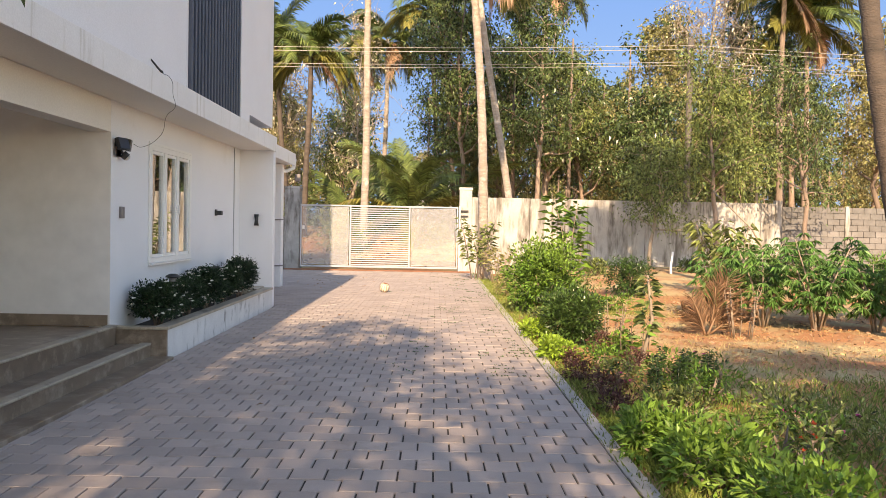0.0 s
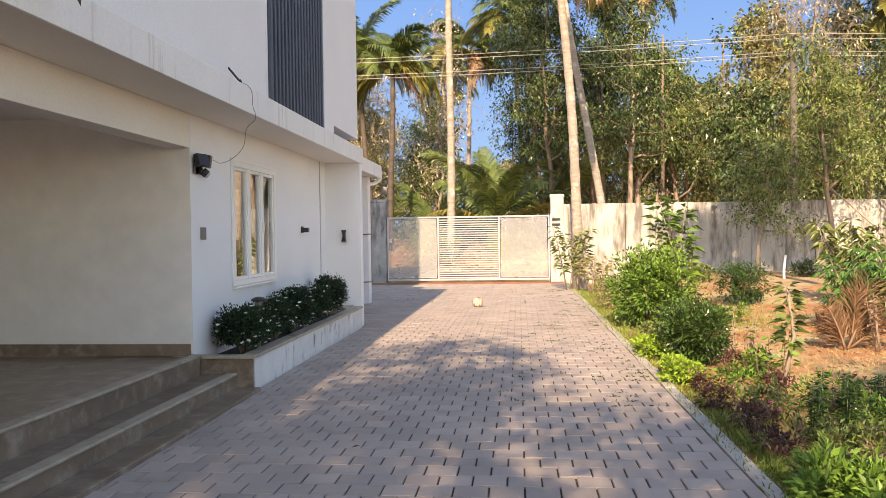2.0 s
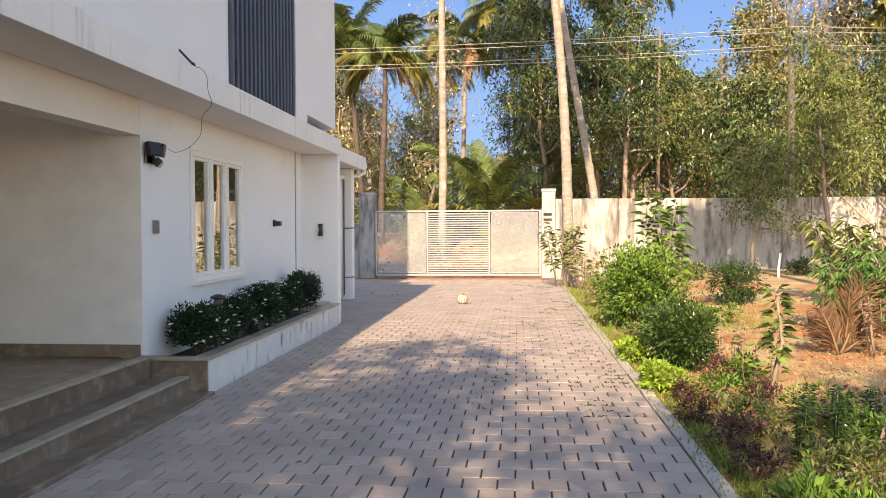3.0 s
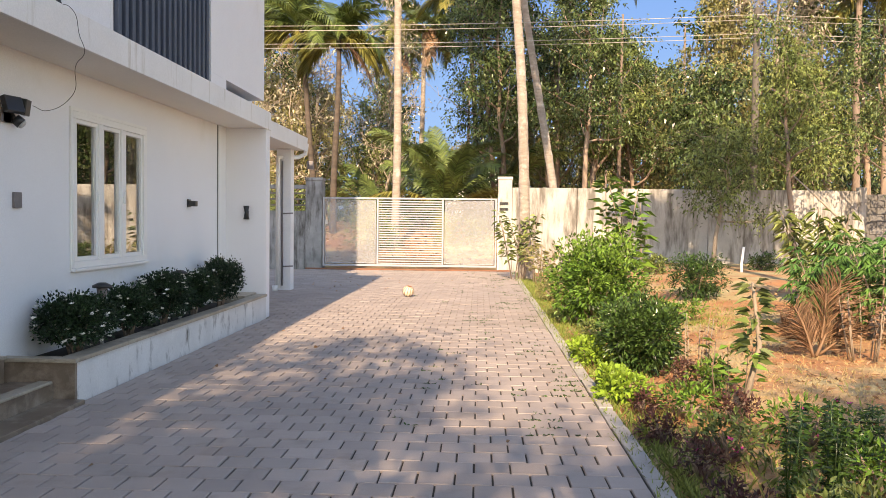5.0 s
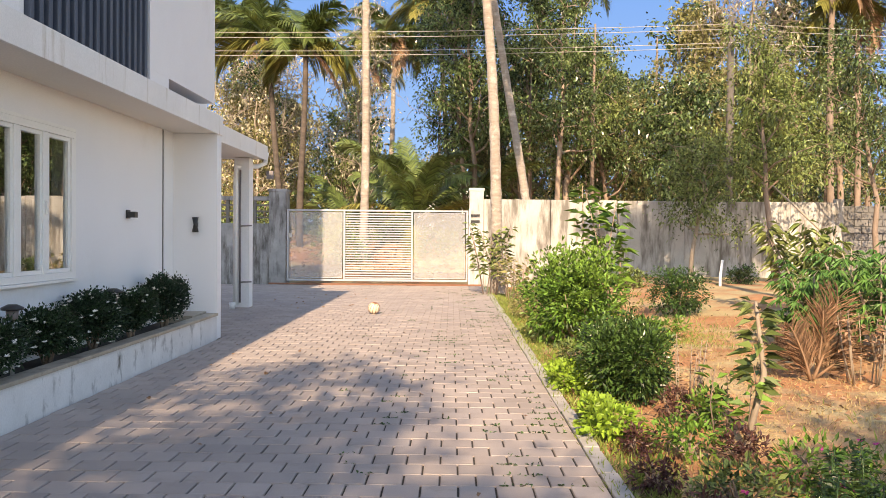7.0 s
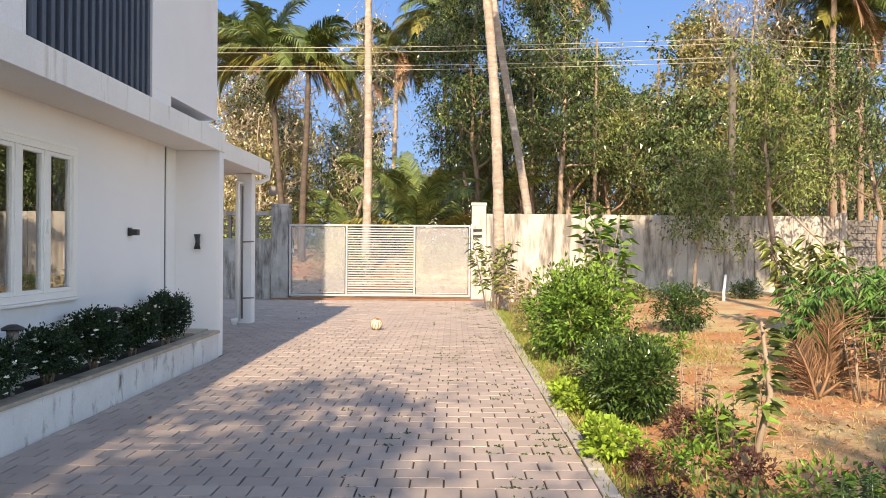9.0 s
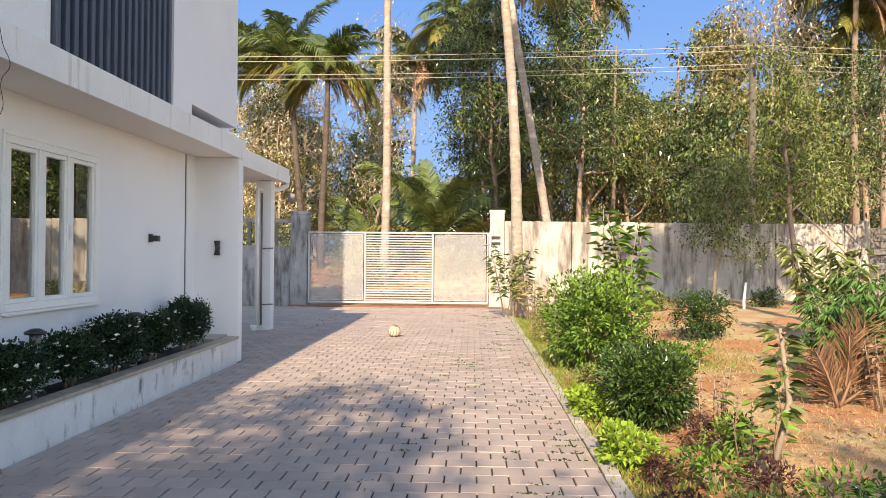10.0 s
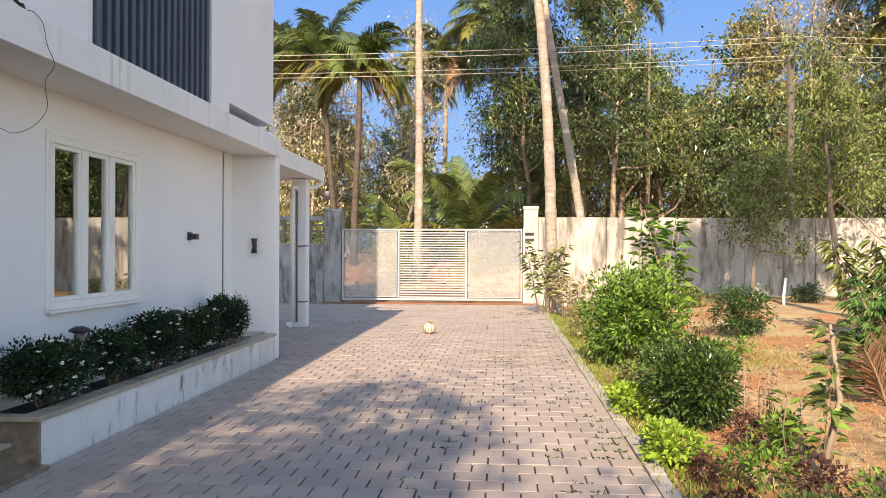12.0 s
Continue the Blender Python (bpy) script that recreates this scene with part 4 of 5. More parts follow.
for i, (x, y, r, h) in enumerate(((1.55, 8.95, 0.17, 0.2), (1.5, 8.15, 0.17, 0.2), (2.1, 9.95, 0.18, 0.3), (1.58, 7.35, 0.2, 0.24), (1.55, 6.6, 0.18, 0.22), (2.2, 8.7, 0.18, 0.24))):
    bush("purple_plant", "dark purple-leaved bedding plant", x, y, -0.03, r, r * 1.3, h, 620, 0.045, 0.4, "leaf_purple", 50 + i, group="purple bedding plants", lumps=6)
for i, (x, y, r, h) in enumerate(((1.9, 8.9, 0.3, 0.3), (1.85, 7.7, 0.28, 0.32), (2.3, 9.75, 0.25, 0.35), (1.75, 12.9, 0.3, 0.3), (2.5, 8.1, 0.4, 0.35), (2.0, 6.3, 0.3, 0.35), (2.5, 7.1, 0.4, 0.35), (2.9, 6.0, 0.5, 0.4), (2.4, 5.3, 0.45, 0.4), (3.4, 4.9, 0.6, 0.45), (4.3, 5.8, 0.6, 0.4))):
    bush("bedding_plant", "small green bedding plant among grass", x, y, -0.04, r, r, h, 700, 0.06, 0.4, "leaf_mid" if i % 2 else "leaf_bush", 60 + i, group="green bedding plants", flowers=(5, "petal_pink", 0.03) if i % 3 == 1 else None)
for i, (x, y, r, h) in enumerate(((1.55, 5.35, 0.36, 0.36), (1.75, 4.65, 0.42, 0.38), (1.95, 3.9, 0.5, 0.42), (1.6, 3.1, 0.4, 0.36))):
    bush("fresh_plant", "fresh yellow-green leafy plant at the drive's edge", x, y, -0.03, r, r, h, 1500, 0.075, 0.42, "leaf_fresh", 75 + i, group="fresh leafy plants")
stemmed("dark_shrublet", "dark green upright little shrub", 2.1, 7.0, -0.03, 0.48, 12, 18, 6, 0.05, 0.35, "leaf_box", 80, lean=0.35, start=0.05, radius=0.005, stem_mat="leaf_box")
stemmed("dark_shrublet", "dark green upright little shrub with red flowers", 2.55, 7.6, -0.03, 0.42, 9, 18, 6, 0.045, 0.35, "leaf_box", 81, lean=0.35, start=0.05, radius=0.005, stem_mat="leaf_box")
for i, (x, y) in enumerate(((2.75, 7.65), (2.4, 4.9), (2.55, 5.1), (2.3, 4.7))):
    bush("red_flower", "small plant with orange-red flowers", x, y, -0.03, 0.14, 0.14, 0.4, 90, 0.06, 0.4, "leaf_mid", 85 + i, lumps=3, flowers=(3, "petal_red", 0.028), group="red flowers", category="flower")
stemmed("dead_shoots", "dry brown bare shoots beside the sapling", 2.35, 10.6, -0.03, 0.6, 9, 6, 3, 0.05, 0.4, "leaf_dry", 90, lean=0.35, stem_mat="twig", radius=0.006)

# dry palm fronds standing in a fan-shaped heap
def dry_frond(x, y, tilt, turn, length, seed):
    """A dead frond propped upright: a thick pale rib and stiff folded leaflets that point towards its tip."""
    rng = np.random.default_rng(seed)
    ob = empty("dry_frond", x, y, -0.03)
    tagged(ob, "dry brown palm frond leaning in a heap", "dry frond", "heap of dry fronds")
    bm = bmesh.new()
    pts = [(0.05 * length * math.sin(2.2 * t), 0.10 * length * t * t, length * t) for t in np.linspace(0, 1, 7)]
    tube(bm, pts, [0.022, 0.016, 0.013, 0.010, 0.008, 0.006, 0.004], 7)
    done("rib", bm, "leaf_dry", ob)
    V, F = [], []
    for i in range(44):
        u = 0.14 + 0.84 * i / 43
        k = u * 6
        j = min(5, int(k))
        o = np.array(pts[j]) * (1 - k + j) + np.array(pts[j + 1]) * (k - j)
        for side in (-1, 1):
            an = radians(rng.normal(41, 7))
            d = np.array([side * math.sin(an), rng.normal() * 0.16, math.cos(an)])
            ln = 0.46 * length * (0.55 + 0.75 * math.sin(math.pi * min(1, 0.2 + 0.75 * u))) * rng.uniform(0.75, 1.1)
            across = np.array([math.cos(an), 0.3, -side * math.sin(an)]) * 0.0055
            lift = np.array([0, 0.012, 0])
            m = o + d * ln * 0.5 + rng.normal(size=3) * 0.012
            e = o + d * ln + np.array([0, rng.normal() * 0.05, -0.12 * ln * rng.uniform(0, 1)])
            n = len(V)
            V += [tuple(o - across * 0.6), tuple(o + lift), tuple(o + across * 0.6), tuple(m - across), tuple(m + lift), tuple(m + across), tuple(e)]
            F += [(n, n + 1, n + 4, n + 3), (n + 1, n + 2, n + 5, n + 4), (n + 3, n + 4, n + 6), (n + 4, n + 5, n + 6)]
    raw("leaflets", V, F, "leaf_dry", ob)
    ob.rotation_euler = (radians(rng.normal(0, 6)), radians(tilt), radians(turn))


for i, (dx, dy, tilt, turn, length) in enumerate(((0.0, 0.0, 24, 8, 0.98), (0.05, 0.08, 4, -12, 0.72), (-0.05, -0.05, -26, 10, 0.62), (0.02, 0.12, -50, 20, 0.55), (0.1, 0.15, 44, -15, 0.55))):
    dry_frond(4.12 + dx, 12.0 + dy, tilt, turn, length, 100 + i)
stemmed("dead_shoots", "dry brown shoots behind the frond heap", 4.6, 11.9, 0, 0.7, 10, 6, 3, 0.08, 0.5, "leaf_dry", 91, lean=0.4, stem_mat="twig", radius=0.007)
for i, (x, y, h) in enumerate(((4.9, 13.0, 1.5), (5.5, 12.4, 1.6), (6.0, 13.3, 1.65), (6.5, 12.5, 1.5), (5.2, 14.2, 1.6), (7.4, 13.2, 1.4), (8.0, 13.9, 1.5), (4.5, 13.9, 1.35))):
    cassava(x + 0.55, y + 0.2, 0.0, h, 110 + i)
stemmed("young_tree", "young mango tree with long drooping leaves", 6.1, 16.8, 0.08, 1.6, 8, 12, 6, 0.24, 0.22, "leaf_mid", 120, lean=0.4, droop=1.2)
tree(6.75, 25.4, 0.3, 3.9, 1.2, 0.32, 18, 12000, 0.095, 0.5, 0.27, "leaf_mid", "twig", 0.07, 121, name="garden_tree", label="small leafy tree in front of the wall")
tree(9.0, 25.2, 0.3, 6.5, 1.3, 0.36, 16, 12000, 0.11, 0.45, 0.28, "leaf_mid", "wood", 0.09, 122, name="garden_tree", label="leafy garden tree before the boundary wall")
tree(11.6, 25.2, 0.3, 6.0, 1.5, 0.4, 16, 11000, 0.12, 0.4, 0.3, "leaf_dark", "wood", 0.09, 124, name="garden_tree", label="leafy garden tree before the block wall")
for i, (x, y, r, h, m) in enumerate(((7.6, 24.0, 0.4, 0.6, "leaf_dark"), (9.9, 18.0, 0.7, 0.9, "leaf_bush"), (8.2, 20.5, 0.4, 0.5, "leaf_mid"), (3.6, 24.6, 0.5, 0.6, "leaf_dark"), (4.6, 22.9, 0.4, 0.5, "leaf_mid"))):
    bush("garden_bush", "loose green garden bush on bare earth", x, y, 0.22, r, r, h, 1600, 0.085, 0.42, m, 130 + i, group="garden bushes")
palm(7.0, 11.7, 9.5, (-1.1, 0.6), 0.17, "bark_dark", 140, length=3.2, label="leaning coconut palm with dark bark in the garden")
bm = bmesh.new()
tube(bm, [(6.75, 23.0, 0.1), (6.74, 23.0, 0.5), (6.79, 23.0, 0.92)], [0.04, 0.034, 0.03], 8)
tagged(done("white_stake", bm, "frame"), "short white painted stake in the earth", "stake")
bm = bmesh.new()
tube(bm, [(9.0, 20.9, 0.2), (8.3, 21.1, 1.6), (7.3, 21.3, 2.6)], [0.035, 0.03, 0.015], 7)
tagged(done("cut_branch", bm, "twig"), "pale bare branch leaning in the garden", "branch")


def edge_strip(rng):
    y = rng.uniform(2.5, 26.5)
    x = 1.22 + abs(rng.normal()) * 0.38
    return (x, y, ground_height(max(x, 1.39), y) - 0.01)


def patch(cx, cy, rx, ry):
    def place(rng):
        x, y = max(1.45, cx + rng.normal() * rx), cy + rng.normal() * ry
        return (x, y, ground_height(x, y) - 0.01)
    return place


blades("edge_grass", "short green grass along the drive's edge", 9000, edge_strip, 0.12, "grass", 150)
blades("dry_grass", "sparse dry straw-coloured grass on the earth", 5500, patch(3.6, 9.6, 1.2, 2.0), 0.07, "straw", 151)
blades("dry_grass", "sparse dry straw-coloured grass farther back", 2600, patch(4.0, 15.5, 1.5, 2.0), 0.08, "straw", 152)
blades("lawn_grass", "rough green grass in the garden shade", 16000, patch(4.2, 6.0, 1.9, 1.3), 0.12, "grass", 153)
blades("weeds", "low green weeds on the earth", 4000, patch(3.0, 15.8, 0.7, 0.8), 0.10, "grass", 154)


rng = np.random.default_rng(160)
lp = np.array([patch(4.6, 11.5, 2.2, 3.2)(rng) for _ in range(1500)]) + np.array([0, 0, 0.02])
tagged(leaf_mesh("leaf_litter", lp, rng.normal(size=(1500, 3)) * np.array([1, 1, 0.25]), 0.075, 0.5, "leaf_dry", None, rng, 0.0), "dry fallen leaves scattered on the earth", "leaves", kind="stuff")
bm = bmesh.new()
for i in range(420):
    x, y, z = patch(4.8, 11.8, 2.2, 3.0)(rng)
    r = rng.uniform(0.012, 0.05)
    bmesh.ops.create_icosphere(bm, subdivisions=1, radius=r, matrix=pose(x, y, z + 0.2 * r, 0, 0, rng.uniform(0, 360)) @ Matrix.Diagonal((1, rng.uniform(0.6, 1), 0.6, 1)))
tagged(done("earth_clods", bm, "earth"), "small clods of red earth", "clods", kind="stuff")


def joint_weeds(rng):
    """Tufts in the joints of the drive, thicker towards its edge and the gate."""
    while True:
        x, y = PAVE_X1 - abs(rng.normal()) * 0.75, rng.uniform(8, 26)
        if x > PAVE_X0 + 0.3 and noise.noise((x * 2.1, y * 1.3, 7)) > 0.05:
            return (x, -9.0 + PITCH * round((y + 9.0) / PITCH) + rng.normal() * 0.006, -0.01)


rng = np.random.default_rng(155)
jp = np.repeat(np.array([joint_weeds(rng) for _ in range(230)]), 9, axis=0)
jp += rng.normal(size=jp.shape) * np.array([0.035, 0.014, 0.0]) + np.array([0, 0, 0.008])
tagged(leaf_mesh("joint_weeds", jp, rng.normal(size=jp.shape) * np.array([1, 0.7, 0.25]) + np.array([0, 0, 0.3]), 0.03, 0.5, "leaf_box", None, rng, 0.2), "small green weeds in the paver joints", "weeds", kind="stuff")

# ---- beyond the wall ----
palm(-2.95, 33.0, 14.5, (0.15, 0.2), 0.165, "bark", 201)
palm(3.0, 30.0, 13.0, (-2.0, 0.3), 0.15, "bark", 202)
palm(-6.55, 37.0, 9.8, (-0.95, 0.3), 0.14, "bark_dark", 203, length=3.0, fronds=(18, 8, 0))
palm(-5.8, 36.0, 9.2, (0.1, 0.5), 0.15, "bark_dark", 204, length=2.5, fronds=(10, 9, 1))
palm(-3.3, 50.0, 13.0, (0.2, 0.2), 0.17, "bark", 205)
palm(-5.0, 58.0, 13.5, (-0.4, 0.2), 0.17, "bark", 206)
palm(0.2, 46.0, 13.8, (-0.6, 0.4), 0.16, "bark_dark", 207)
palm(14.4, 34.0, 12.0, (0.1, 0.3), 0.15, "wood", 208)
palm(16.3, 35.5, 11.0, (-0.2, 0.3), 0.13, "wood", 211)
palm(6.0, 44.0, 15.0, (-0.3, 0.3), 0.17, "bark", 209)
palm(-11.0, 44.0, 12.0, (0.4, 0.3), 0.17, "bark_dark", 210)


def young_palm(x, y, trunk, seed, n=16):
    p = empty("young_palm", x, y, -0.1)
    tagged(p, "young coconut palm with long arching fronds", "palm tree")
    rng = np.random.default_rng(seed)
    bm = bmesh.new()
    tube(bm, [(0, 0, 0), (0.05, 0, trunk * 0.6), (0, 0, trunk)], [0.2, 0.16, 0.13], 10)
    done("trunk", bm, "bark", p)
    frond_crown("fronds", rng, n, 4.7, (50, 86), (35, 95), "leaf_palm", p, (0, 0, trunk), 60, 0.8)
    frond_crown("yellow_fronds", rng, 5, 3.4, (10, 40), (60, 100), "leaf_palm_old", p, (0, 0, trunk), 46, 0.8)


young_palm(-1.2, 36.0, 1.9, 220)
young_palm(-4.2, 40.0, 1.2, 221, 10)
young_palm(0.8, 39.0, 2.0, 222, 10)

FOREST = (
    # x, y, height, spread, first, leaves, leaf, mat, radius
    (1.3, 37.0, 12.0, 2.3, 0.30, 9500, 0.15, "leaf_dark", 0.14),
    (4.6, 35.0, 11.5, 2.2, 0.28, 9000, 0.15, "leaf_dark", 0.13),
    (5.6, 38.0, 9.5, 2.2, 0.28, 7000, 0.15, "leaf_mid", 0.17),
    (7.6, 40.0, 9.0, 2.3, 0.25, 6500, 0.16, "leaf_dark", 0.13),
    (10.4, 36.5, 10.5, 2.1, 0.30, 5600, 0.17, "leaf_yellow", 0.13),
    (11.5, 33.5, 6.6, 1.9, 0.22, 5500, 0.18, "leaf_mid", 0.12),
    (13.6, 37.0, 10.4, 2.3, 0.30, 6000, 0.18, "leaf_mid", 0.16),
    (8.8, 33.0, 6.6, 1.9, 0.20, 6500, 0.17, "leaf_dark", 0.11),
    (16.8, 38.0, 11.0, 2.2, 0.30, 6000, 0.18, "leaf_mid", 0.17),
    (-8.2, 40.0, 7.5, 2.1, 0.20, 5500, 0.15, "leaf_yellow", 0.10),
    (-5.2, 43.0, 7.0, 2.2, 0.20, 5500, 0.14, "leaf_mid", 0.10),
    (0.1, 41.0, 11.5, 2.2, 0.30, 7500, 0.15, "leaf_dark", 0.13),
    (2.9, 39.5, 12.2, 2.3, 0.32, 8000, 0.15, "leaf_dark", 0.14),
    (19.5, 35.0, 10.0, 2.3, 0.25, 6000, 0.18, "leaf_yellow", 0.15),
)
BASES = []
for i, (x, y, h, s, f, n, l, m, r) in enumerate(FOREST):
    BASES.append(tree(x, y, 0, h, s, f + 0.10, 24, int(n * 2.3), l * 0.92, 0.58, 0.28, m, "wood", r, 300 + i, label="tall slender tree with %s leaves" % {"leaf_dark": "dark green", "leaf_mid": "mid green", "leaf_yellow": "sparse yellow-green"}[m], gap=-0.08))
# bare and nearly bare trees
for i, (x, y, h, f, n, tw) in enumerate(((10.9, 34.0, 12.4, 0.62, 700, 260), (12.4, 35.2, 12.0, 0.62, 500, 240), (-4.6, 47.0, 13.5, 0.4, 600, 220), (15.4, 37.5, 11.0, 0.5, 500, 200), (-7.4, 43.0, 9.5, 0.3, 1300, 300), (2.2, 52.0, 12.0, 0.4, 400, 200), (-9.8, 41.0, 8.6, 0.3, 1500, 320), (-8.4, 38.5, 7.2, 0.3, 1200, 280), (-4.0, 41.0, 8.4, 0.35, 900, 260))):
    tree(x, y, 0, h, 2.3, f, 14, n, 0.15, 0.55, 0.22, "leaf_pale", "twig", 0.10, 330 + i, label="tall nearly bare tree with pale twigs and cream leaves", twigs=tw, gap=-0.3)
# the wood behind, in loose rows
BACK = [tree(x, y, 0, h, 2.4, 0.3, 15, 6500, 0.22, 0.58, 0.3, m, "wood", 0.13, 360 + i, label="tall leafy tree in the wood behind") for i, (x, y, h, m) in enumerate(((4.0, 48.0, 11.0, "leaf_dark"), (9.5, 47.0, 10.0, "leaf_mid"), (14.0, 49.0, 11.0, "leaf_dark"), (-9.0, 50.0, 9.0, "leaf_yellow")))]
rng = np.random.default_rng(77)
for i in range(38):
    row = i % 4
    y = (44, 52, 61, 72)[row] + rng.uniform(-3, 3)
    x = -0.36 * y + (i // 4 + rng.uniform(0.1, 0.9)) / 9.5 * 0.98 * y
    if -6 < x < 0 and y < 60:
        continue
    src = BACK[int(rng.integers(0, 4))]
    k = rng.uniform(0.8, 1.15)
    copy_thing(src, pose(x, y, -0.1, 0, 0, rng.uniform(0, 360)) @ Matrix.Diagonal((k, k, k * rng.uniform(0.8, 1.05), 1)))
# the far edge of the wood closes the view between the trunks
far = np.random.default_rng(78)
n = 26000
fx = far.uniform(-38, 50, n)
fz = 1.2 + far.uniform(0, 1, n) ** 1.3 * (7.5 + 2.5 * np.sin(fx * 0.55) + 1.5 * np.sin(fx * 1.7 + 1))
fp = np.stack([fx, far.uniform(78, 88, n), fz], axis=1)
fk = gaps(fp, 1.1, -0.15, 3.0)
tagged(leaf_mesh("far_foliage", fp[fk], far.normal(size=(n, 3))[fk], 0.75, 0.6, "leaf_dark", None, far, 0.4), "dense dark green foliage at the far side of the wood", "foliage", kind="stuff")
# slim bare stems of the plantation
stem = bmesh.new()
tube(stem, [(0, 0, 0), (0.05, 0.02, 3), (-0.03, 0.05, 6), (0.06, 0, 9)], [0.11, 0.095, 0.08, 0.04], 8)
first_stem = done("bare_trunk", stem, "wood", None)
first_stem.location = (3.6, 38.5, -0.1)
tagged(first_stem, "slim straight brown tree trunk in the wood", "tree trunk", "bare trunks in the wood")
for i in range(34):
    y = rng.uniform(36, 64)
    x = rng.uniform(-0.02, 0.5) * y
    copy_thing(first_stem, pose(x, y, -0.1, rng.normal() * 2.5, rng.normal() * 2.5, rng.uniform(0, 360)) @ Matrix.Diagonal((0.9, 0.9, rng.uniform(1.1, 1.4), 1)))
# undergrowth
for i in range(20):
    y = rng.uniform(31, 46)
    x = rng.uniform(-0.2, 0.55) * y
    if i == 0:
        under = bush("undergrowth_bush", "wild green bush in the wood", x, y, -0.1, 1.5, 1.5, 2.6, 3200, 0.17, 0.4, "leaf_mid", 400, lumps=12, group="wild bushes in the wood")
        under2 = bush("undergrowth_bush", "wild dry yellowish bush in the wood", x + 3, y + 2, -0.1, 1.4, 1.4, 2.2, 2400, 0.15, 0.4, "leaf_yellow", 401, lumps=12, group="wild bushes in the wood")
    else:
        k = rng.uniform(0.5, 0.95)
        copy_thing(under if i % 2 else under2, pose(x, y, -0.1, 0, 0, rng.uniform(0, 360)) @ Matrix.Diagonal((k, k, k, 1)))


for i, (x, y, k) in enumerate(((-8.5, 30.5, 0.9), (-6.6, 31.5, 0.8), (-10.5, 33.0, 1.2), (-7.6, 34.5, 1.2), (-4.6, 38.5, 1.1), (-2.2, 42.0, 1.2), (0.6, 43.0, 1.2), (-12.0, 38.0, 1.4))):
    copy_thing(under if i % 2 else under2, pose(x, y, -0.1, 0, 0, 50 * i) @ Matrix.Diagonal((k, k, k, 1)))


lp = np.array([(rng.uniform(-9, 9), y, ground_height(0, y) + 0.05) for y in rng.uniform(28.6, 44, 2600)])
tagged(leaf_mesh("wood_litter", lp, rng.normal(size=(2600, 3)) * np.array([1, 1, 0.3]), 0.2, 0.5, "leaf_dry", None, rng, 0.0), "brown dry leaf litter beyond the gate", "leaves", kind="stuff")


def far_house():
    h = empty("far_house", 0.4, 58, 1.3)
    tagged(h, "small distant white house among the trees", "house")
    block("wall", -3.0, 0, -0.1, 3.0, 5, 3.6, "white", h, 0)
    block("roof", -3.4, -0.5, 3.61, 3.4, 5.5, 3.9, "roof", h, 0.02)
    block("window", -1.2, -0.03, 1.2, 0.2, -0.003, 2.4, "dark", h, 0)
    block("band", -3.2, -0.6, 2.7, 3.2, -0.004, 2.85, "white", h, 0)


far_house()


def power_line():
    p = empty("utility_pole", 9.35, 30.2, -0.1)
    tagged(p, "grey concrete utility pole with crossarms", "utility pole")
    bm = bmesh.new()
    tube(bm, [(0, 0, 0), (0, 0, 8.75)], [0.14, 0.10], 8)
    done("pole", bm, "pole", p)
    for z in (8.3, 7.7):
        block("crossarm", -0.05, -0.5, z, 0.05, 0.5, z + 0.08, "pole", p, 0.005)
    for k, (z, dy) in enumerate(((8.32, -0.42), (8.36, 0.42), (7.72, -0.42), (7.76, 0.42))):
        c = bpy.data.curves.new("power_wire", "CURVE")
        c.dimensions, c.bevel_depth, c.bevel_resolution = "3D", 0.009, 1
        for a, b in ((-26, 9.35), (9.35, 40)):
            sp = c.splines.new("POLY")
            n = 24
            sp.points.add(n)
            for i in range(n + 1):
                t = i / n
                sp.points[i].co = (a + (b - a) * t, 30.2 + dy, z - 1.5 * t * (1 - t), 1)
        c.materials.append(M["wire"])
        tagged(new("power_wire", c), "pale overhead power wire", "wire", "overhead power wires")


power_line()

# tall trees behind the walker, which shade the near drive
for i, (x, y, h, s, f, n, lean) in enumerate(((1.9, -1.5, 8.0, 1.5, 0.62, 3000, -3.9), (2.2, -4.6, 7.6, 1.6, 0.6, 2500, -1.5), (1.8, -4.2, 8.0, 1.5, 0.6, 2100, -3.9), (3.2, -5.0, 8.0, 2.0, 0.4, 10000, 0.0), (-3.0, -9.4, 12.4, 1.8, 0.62, 4600, 0.0), (-3.5, -11.8, 11.6, 2.0, 0.6, 9000, 0.0), (-0.6, -13.8, 11.6, 2.2, 0.6, 3200, 0.0), (4.4, -5.4, 8.0, 2.4, 0.4, 13000, 0.0), (6.2, -5.6, 8.2, 2.8, 0.4, 14000, 0.0), (9.0, -5.8, 8.5, 2.8, 0.4, 12000, 0.0))):
    tree(x, y, 0, h, s, f, 14, n, 0.22, 0.5, 0.30, "leaf_dark", "wood", 0.11, 501 + i, name="yard_tree", label="tall leafy yard tree behind the drive", gap=-0.02 if x > 3 else 0.14, hole=0.65, lean=lean)


def hanging_twig():
    p = empty("hanging_plant", FX - 0.1, 5.0, 3.07)
    tagged(p, "leafy creeper twig hanging over the canopy edge", "creeper")
    bm = bmesh.new()
    tube(bm, [(-0.2, -0.1, 0.0), (0.1, 0.0, 0.05), (0.34, 0.02, -0.02)], [0.008, 0.006, 0.003], 6)
    done("stem", bm, "twig", p)
    rng = np.random.default_rng(9)
    t = rng.uniform(0.3, 1, 30)[:, None]
    pos = np.array([-0.1, -0.05, 0.03]) * (1 - t) + np.array([0.36, 0.02, 0.0]) * t + rng.normal(size=(30, 3)) * 0.03
    leaf_mesh("leaves", pos, rng.normal(size=(30, 3)) * 0.6 + np.array([0.3, 0.0, -0.3]), 0.13, 0.45, "leaf_dark", p, rng, 0.6)


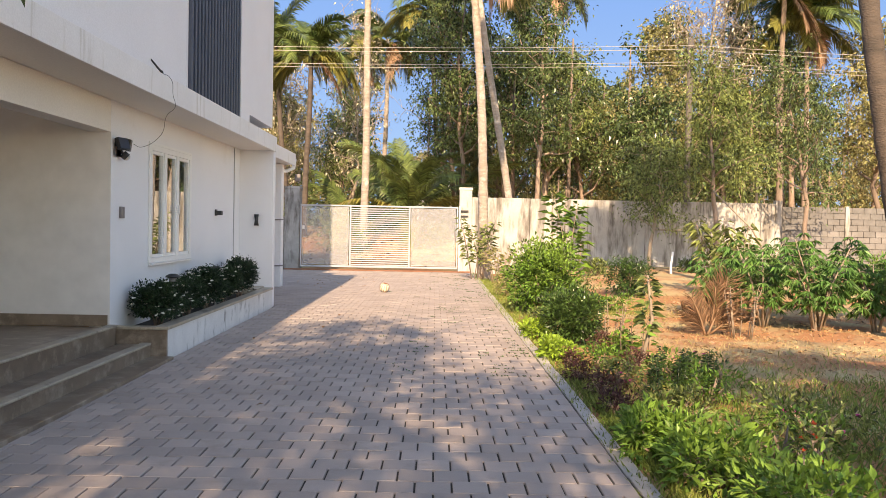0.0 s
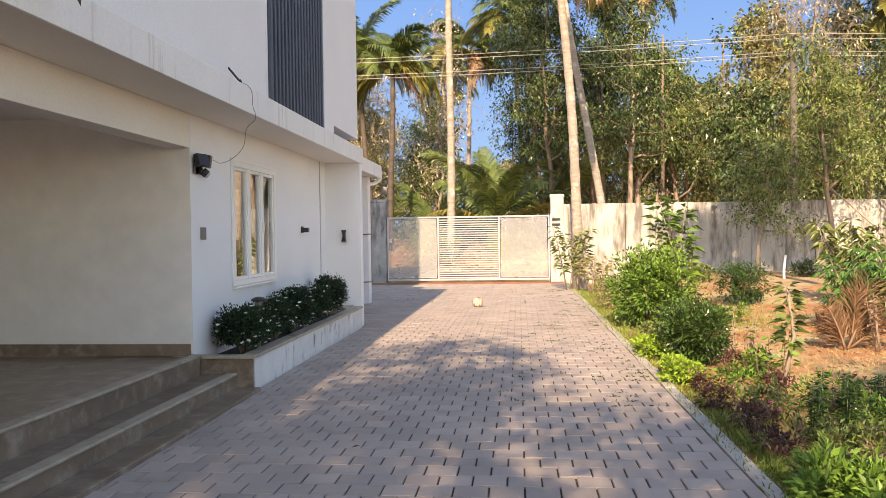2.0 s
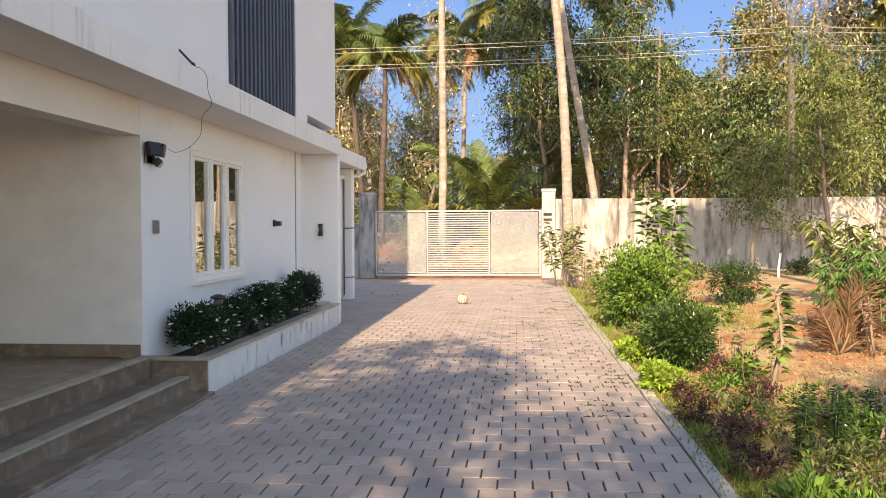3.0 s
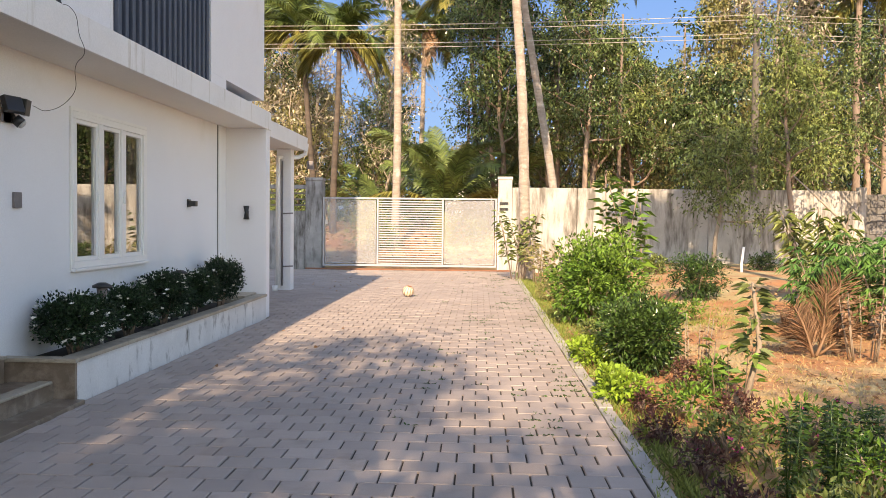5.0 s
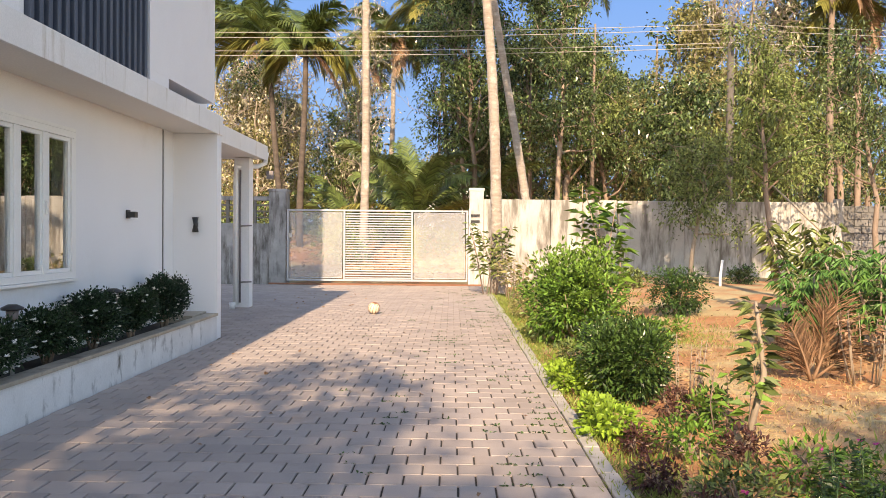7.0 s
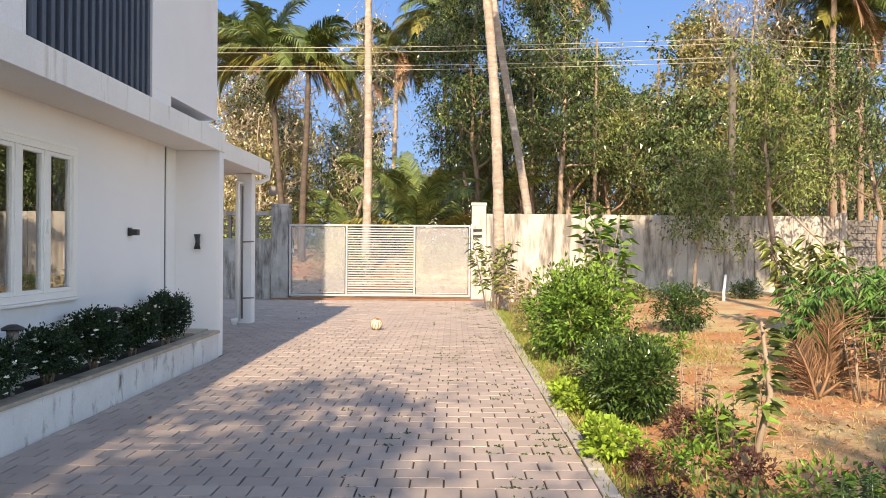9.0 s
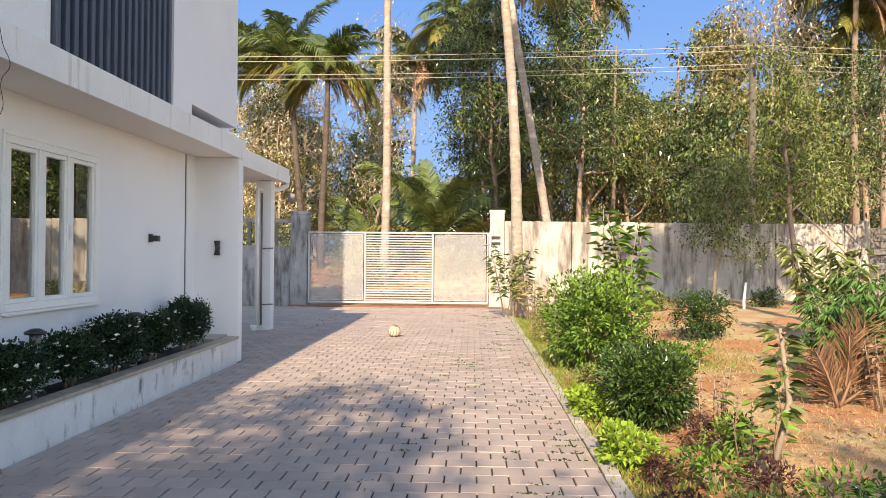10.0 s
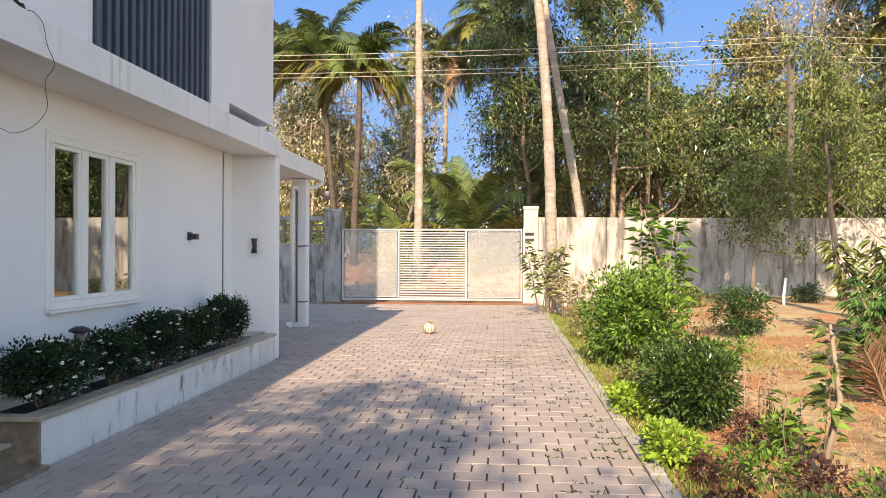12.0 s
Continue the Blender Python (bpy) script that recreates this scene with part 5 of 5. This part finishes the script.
hanging_twig()


# ---- small things on the drive ----
def ball():
    p = empty("football", -1.12, 18.3, 0.11)
    tagged(p, "worn cream football with dark seams on the drive", "ball")
    bm = bmesh.new()
    bmesh.ops.create_uvsphere(bm, u_segments=24, v_segments=16, radius=0.11)
    for f in bm.faces:
        f.smooth = True
    done("skin", bm, "ball", p)
    for k in range(6):
        bm = bmesh.new()
        a = math.pi * k / 6
        pts = [(0.1095 * math.cos(q) * math.cos(a), 0.1095 * math.cos(q) * math.sin(a), 0.1095 * math.sin(q)) for q in np.linspace(0, 2 * math.pi, 33)]
        tube(bm, pts, 0.0055, 5, False)
        done("seam", bm, "rust", p)
    p.rotation_euler = (radians(25), radians(15), 0)


ball()
rng = np.random.default_rng(31)
lp, la = [], []
for i in range(100):
    x, y = rng.uniform(-2.7, 1.1), rng.uniform(4, 26.5)
    if i < 60:
        x, y = rng.uniform(-3.6, -1.6), rng.uniform(19.5, 26.5)
    lp.append((x, y, 0.012)); la.append((rng.normal(), rng.normal(), 0.12))
tagged(leaf_mesh("fallen_leaves", np.array(lp), np.array(la), 0.06, 0.5, "leaf_dry", None, rng, 0.0), "small dry brown leaves fallen on the drive", "leaves", kind="stuff")

# ---- pavers ----
def drive_pavers():
    p = empty("drive_paving", -0.8, 10, 0)
    tagged(p, "pinkish-grey concrete pavers laid in running bond", "paving", kind="structure")
    gx, gy = 0.0115, 0.004
    bm = bmesh.new()
    box(bm, 0, 0, -0.05, PITCH - gx, PITCH - gy, 0.0)
    bmesh.ops.recalc_face_normals(bm, faces=bm.faces)
    bmesh.ops.bevel(bm, geom=[e for e in bm.edges if all(v.co.z > -0.01 for v in e.verts)], offset=0.004, segments=1, affect="EDGES")
    me = bpy.data.meshes.new("paver")
    bm.to_mesh(me)
    bm.free()
    me.materials.append(M["paver"])
    base = [v.co.copy() for v in me.vertices]
    polys = [tuple(q.vertices) for q in me.polygons]
    V, F = [], []
    rows = int((26.9 + 9.0) / PITCH)
    whole = PITCH - gx
    for r in range(rows):
        y = -9.0 + PITCH * r
        start = -6.6 if y > Y_SIDE else PAVE_X0
        x = PAVE_X1 - PITCH * (math.ceil((PAVE_X1 - start) / PITCH) + (0.5 if r % 2 else 0))
        while x < PAVE_X1 - 0.02:
            x0, x1 = max(x, start), min(x + whole, PAVE_X1 - gx)
            z = random.uniform(-0.003, 0.003)
            if x1 - x0 > 0.03:
                k = (x1 - x0) / whole
                if 4.4 < y < 8.0 and k > 0.98:
                    ob = new("paver", me)
                    ob.parent = p
                    ob.location = (x0 + 0.8, y - 10, z)
                    ob.rotation_euler = (random.gauss(0, 0.004), random.gauss(0, 0.004), random.gauss(0, 0.004))
                else:
                    b = len(V)
                    V += [(v.x * k + x0 + 0.8, v.y + y - 10, v.z + z) for v in base]
                    F += [tuple(i + b for i in q) for q in polys]
            x += PITCH
    tagged(raw("far_pavers", V, F, "paver", p), kind="stuff")
    k = empty("drive_kerb", 1.265, 10, 0)
    tagged(k, "flush grey concrete edging along the drive", "kerb", kind="structure")
    first = None
    for i in range(60):
        y = -9 + 0.6 * i - 10
        if first is None:
            ob = block("edging", -0.052, 0, -0.1, 0.06, 0.595, 0.004, "kerb", k, 0.008)
            first = ob.data
        else:
            ob = new("edging", first)
            ob.parent = k
        ob.location = (random.gauss(0, 0.004), y, random.gauss(0, 0.002))


drive_pavers()
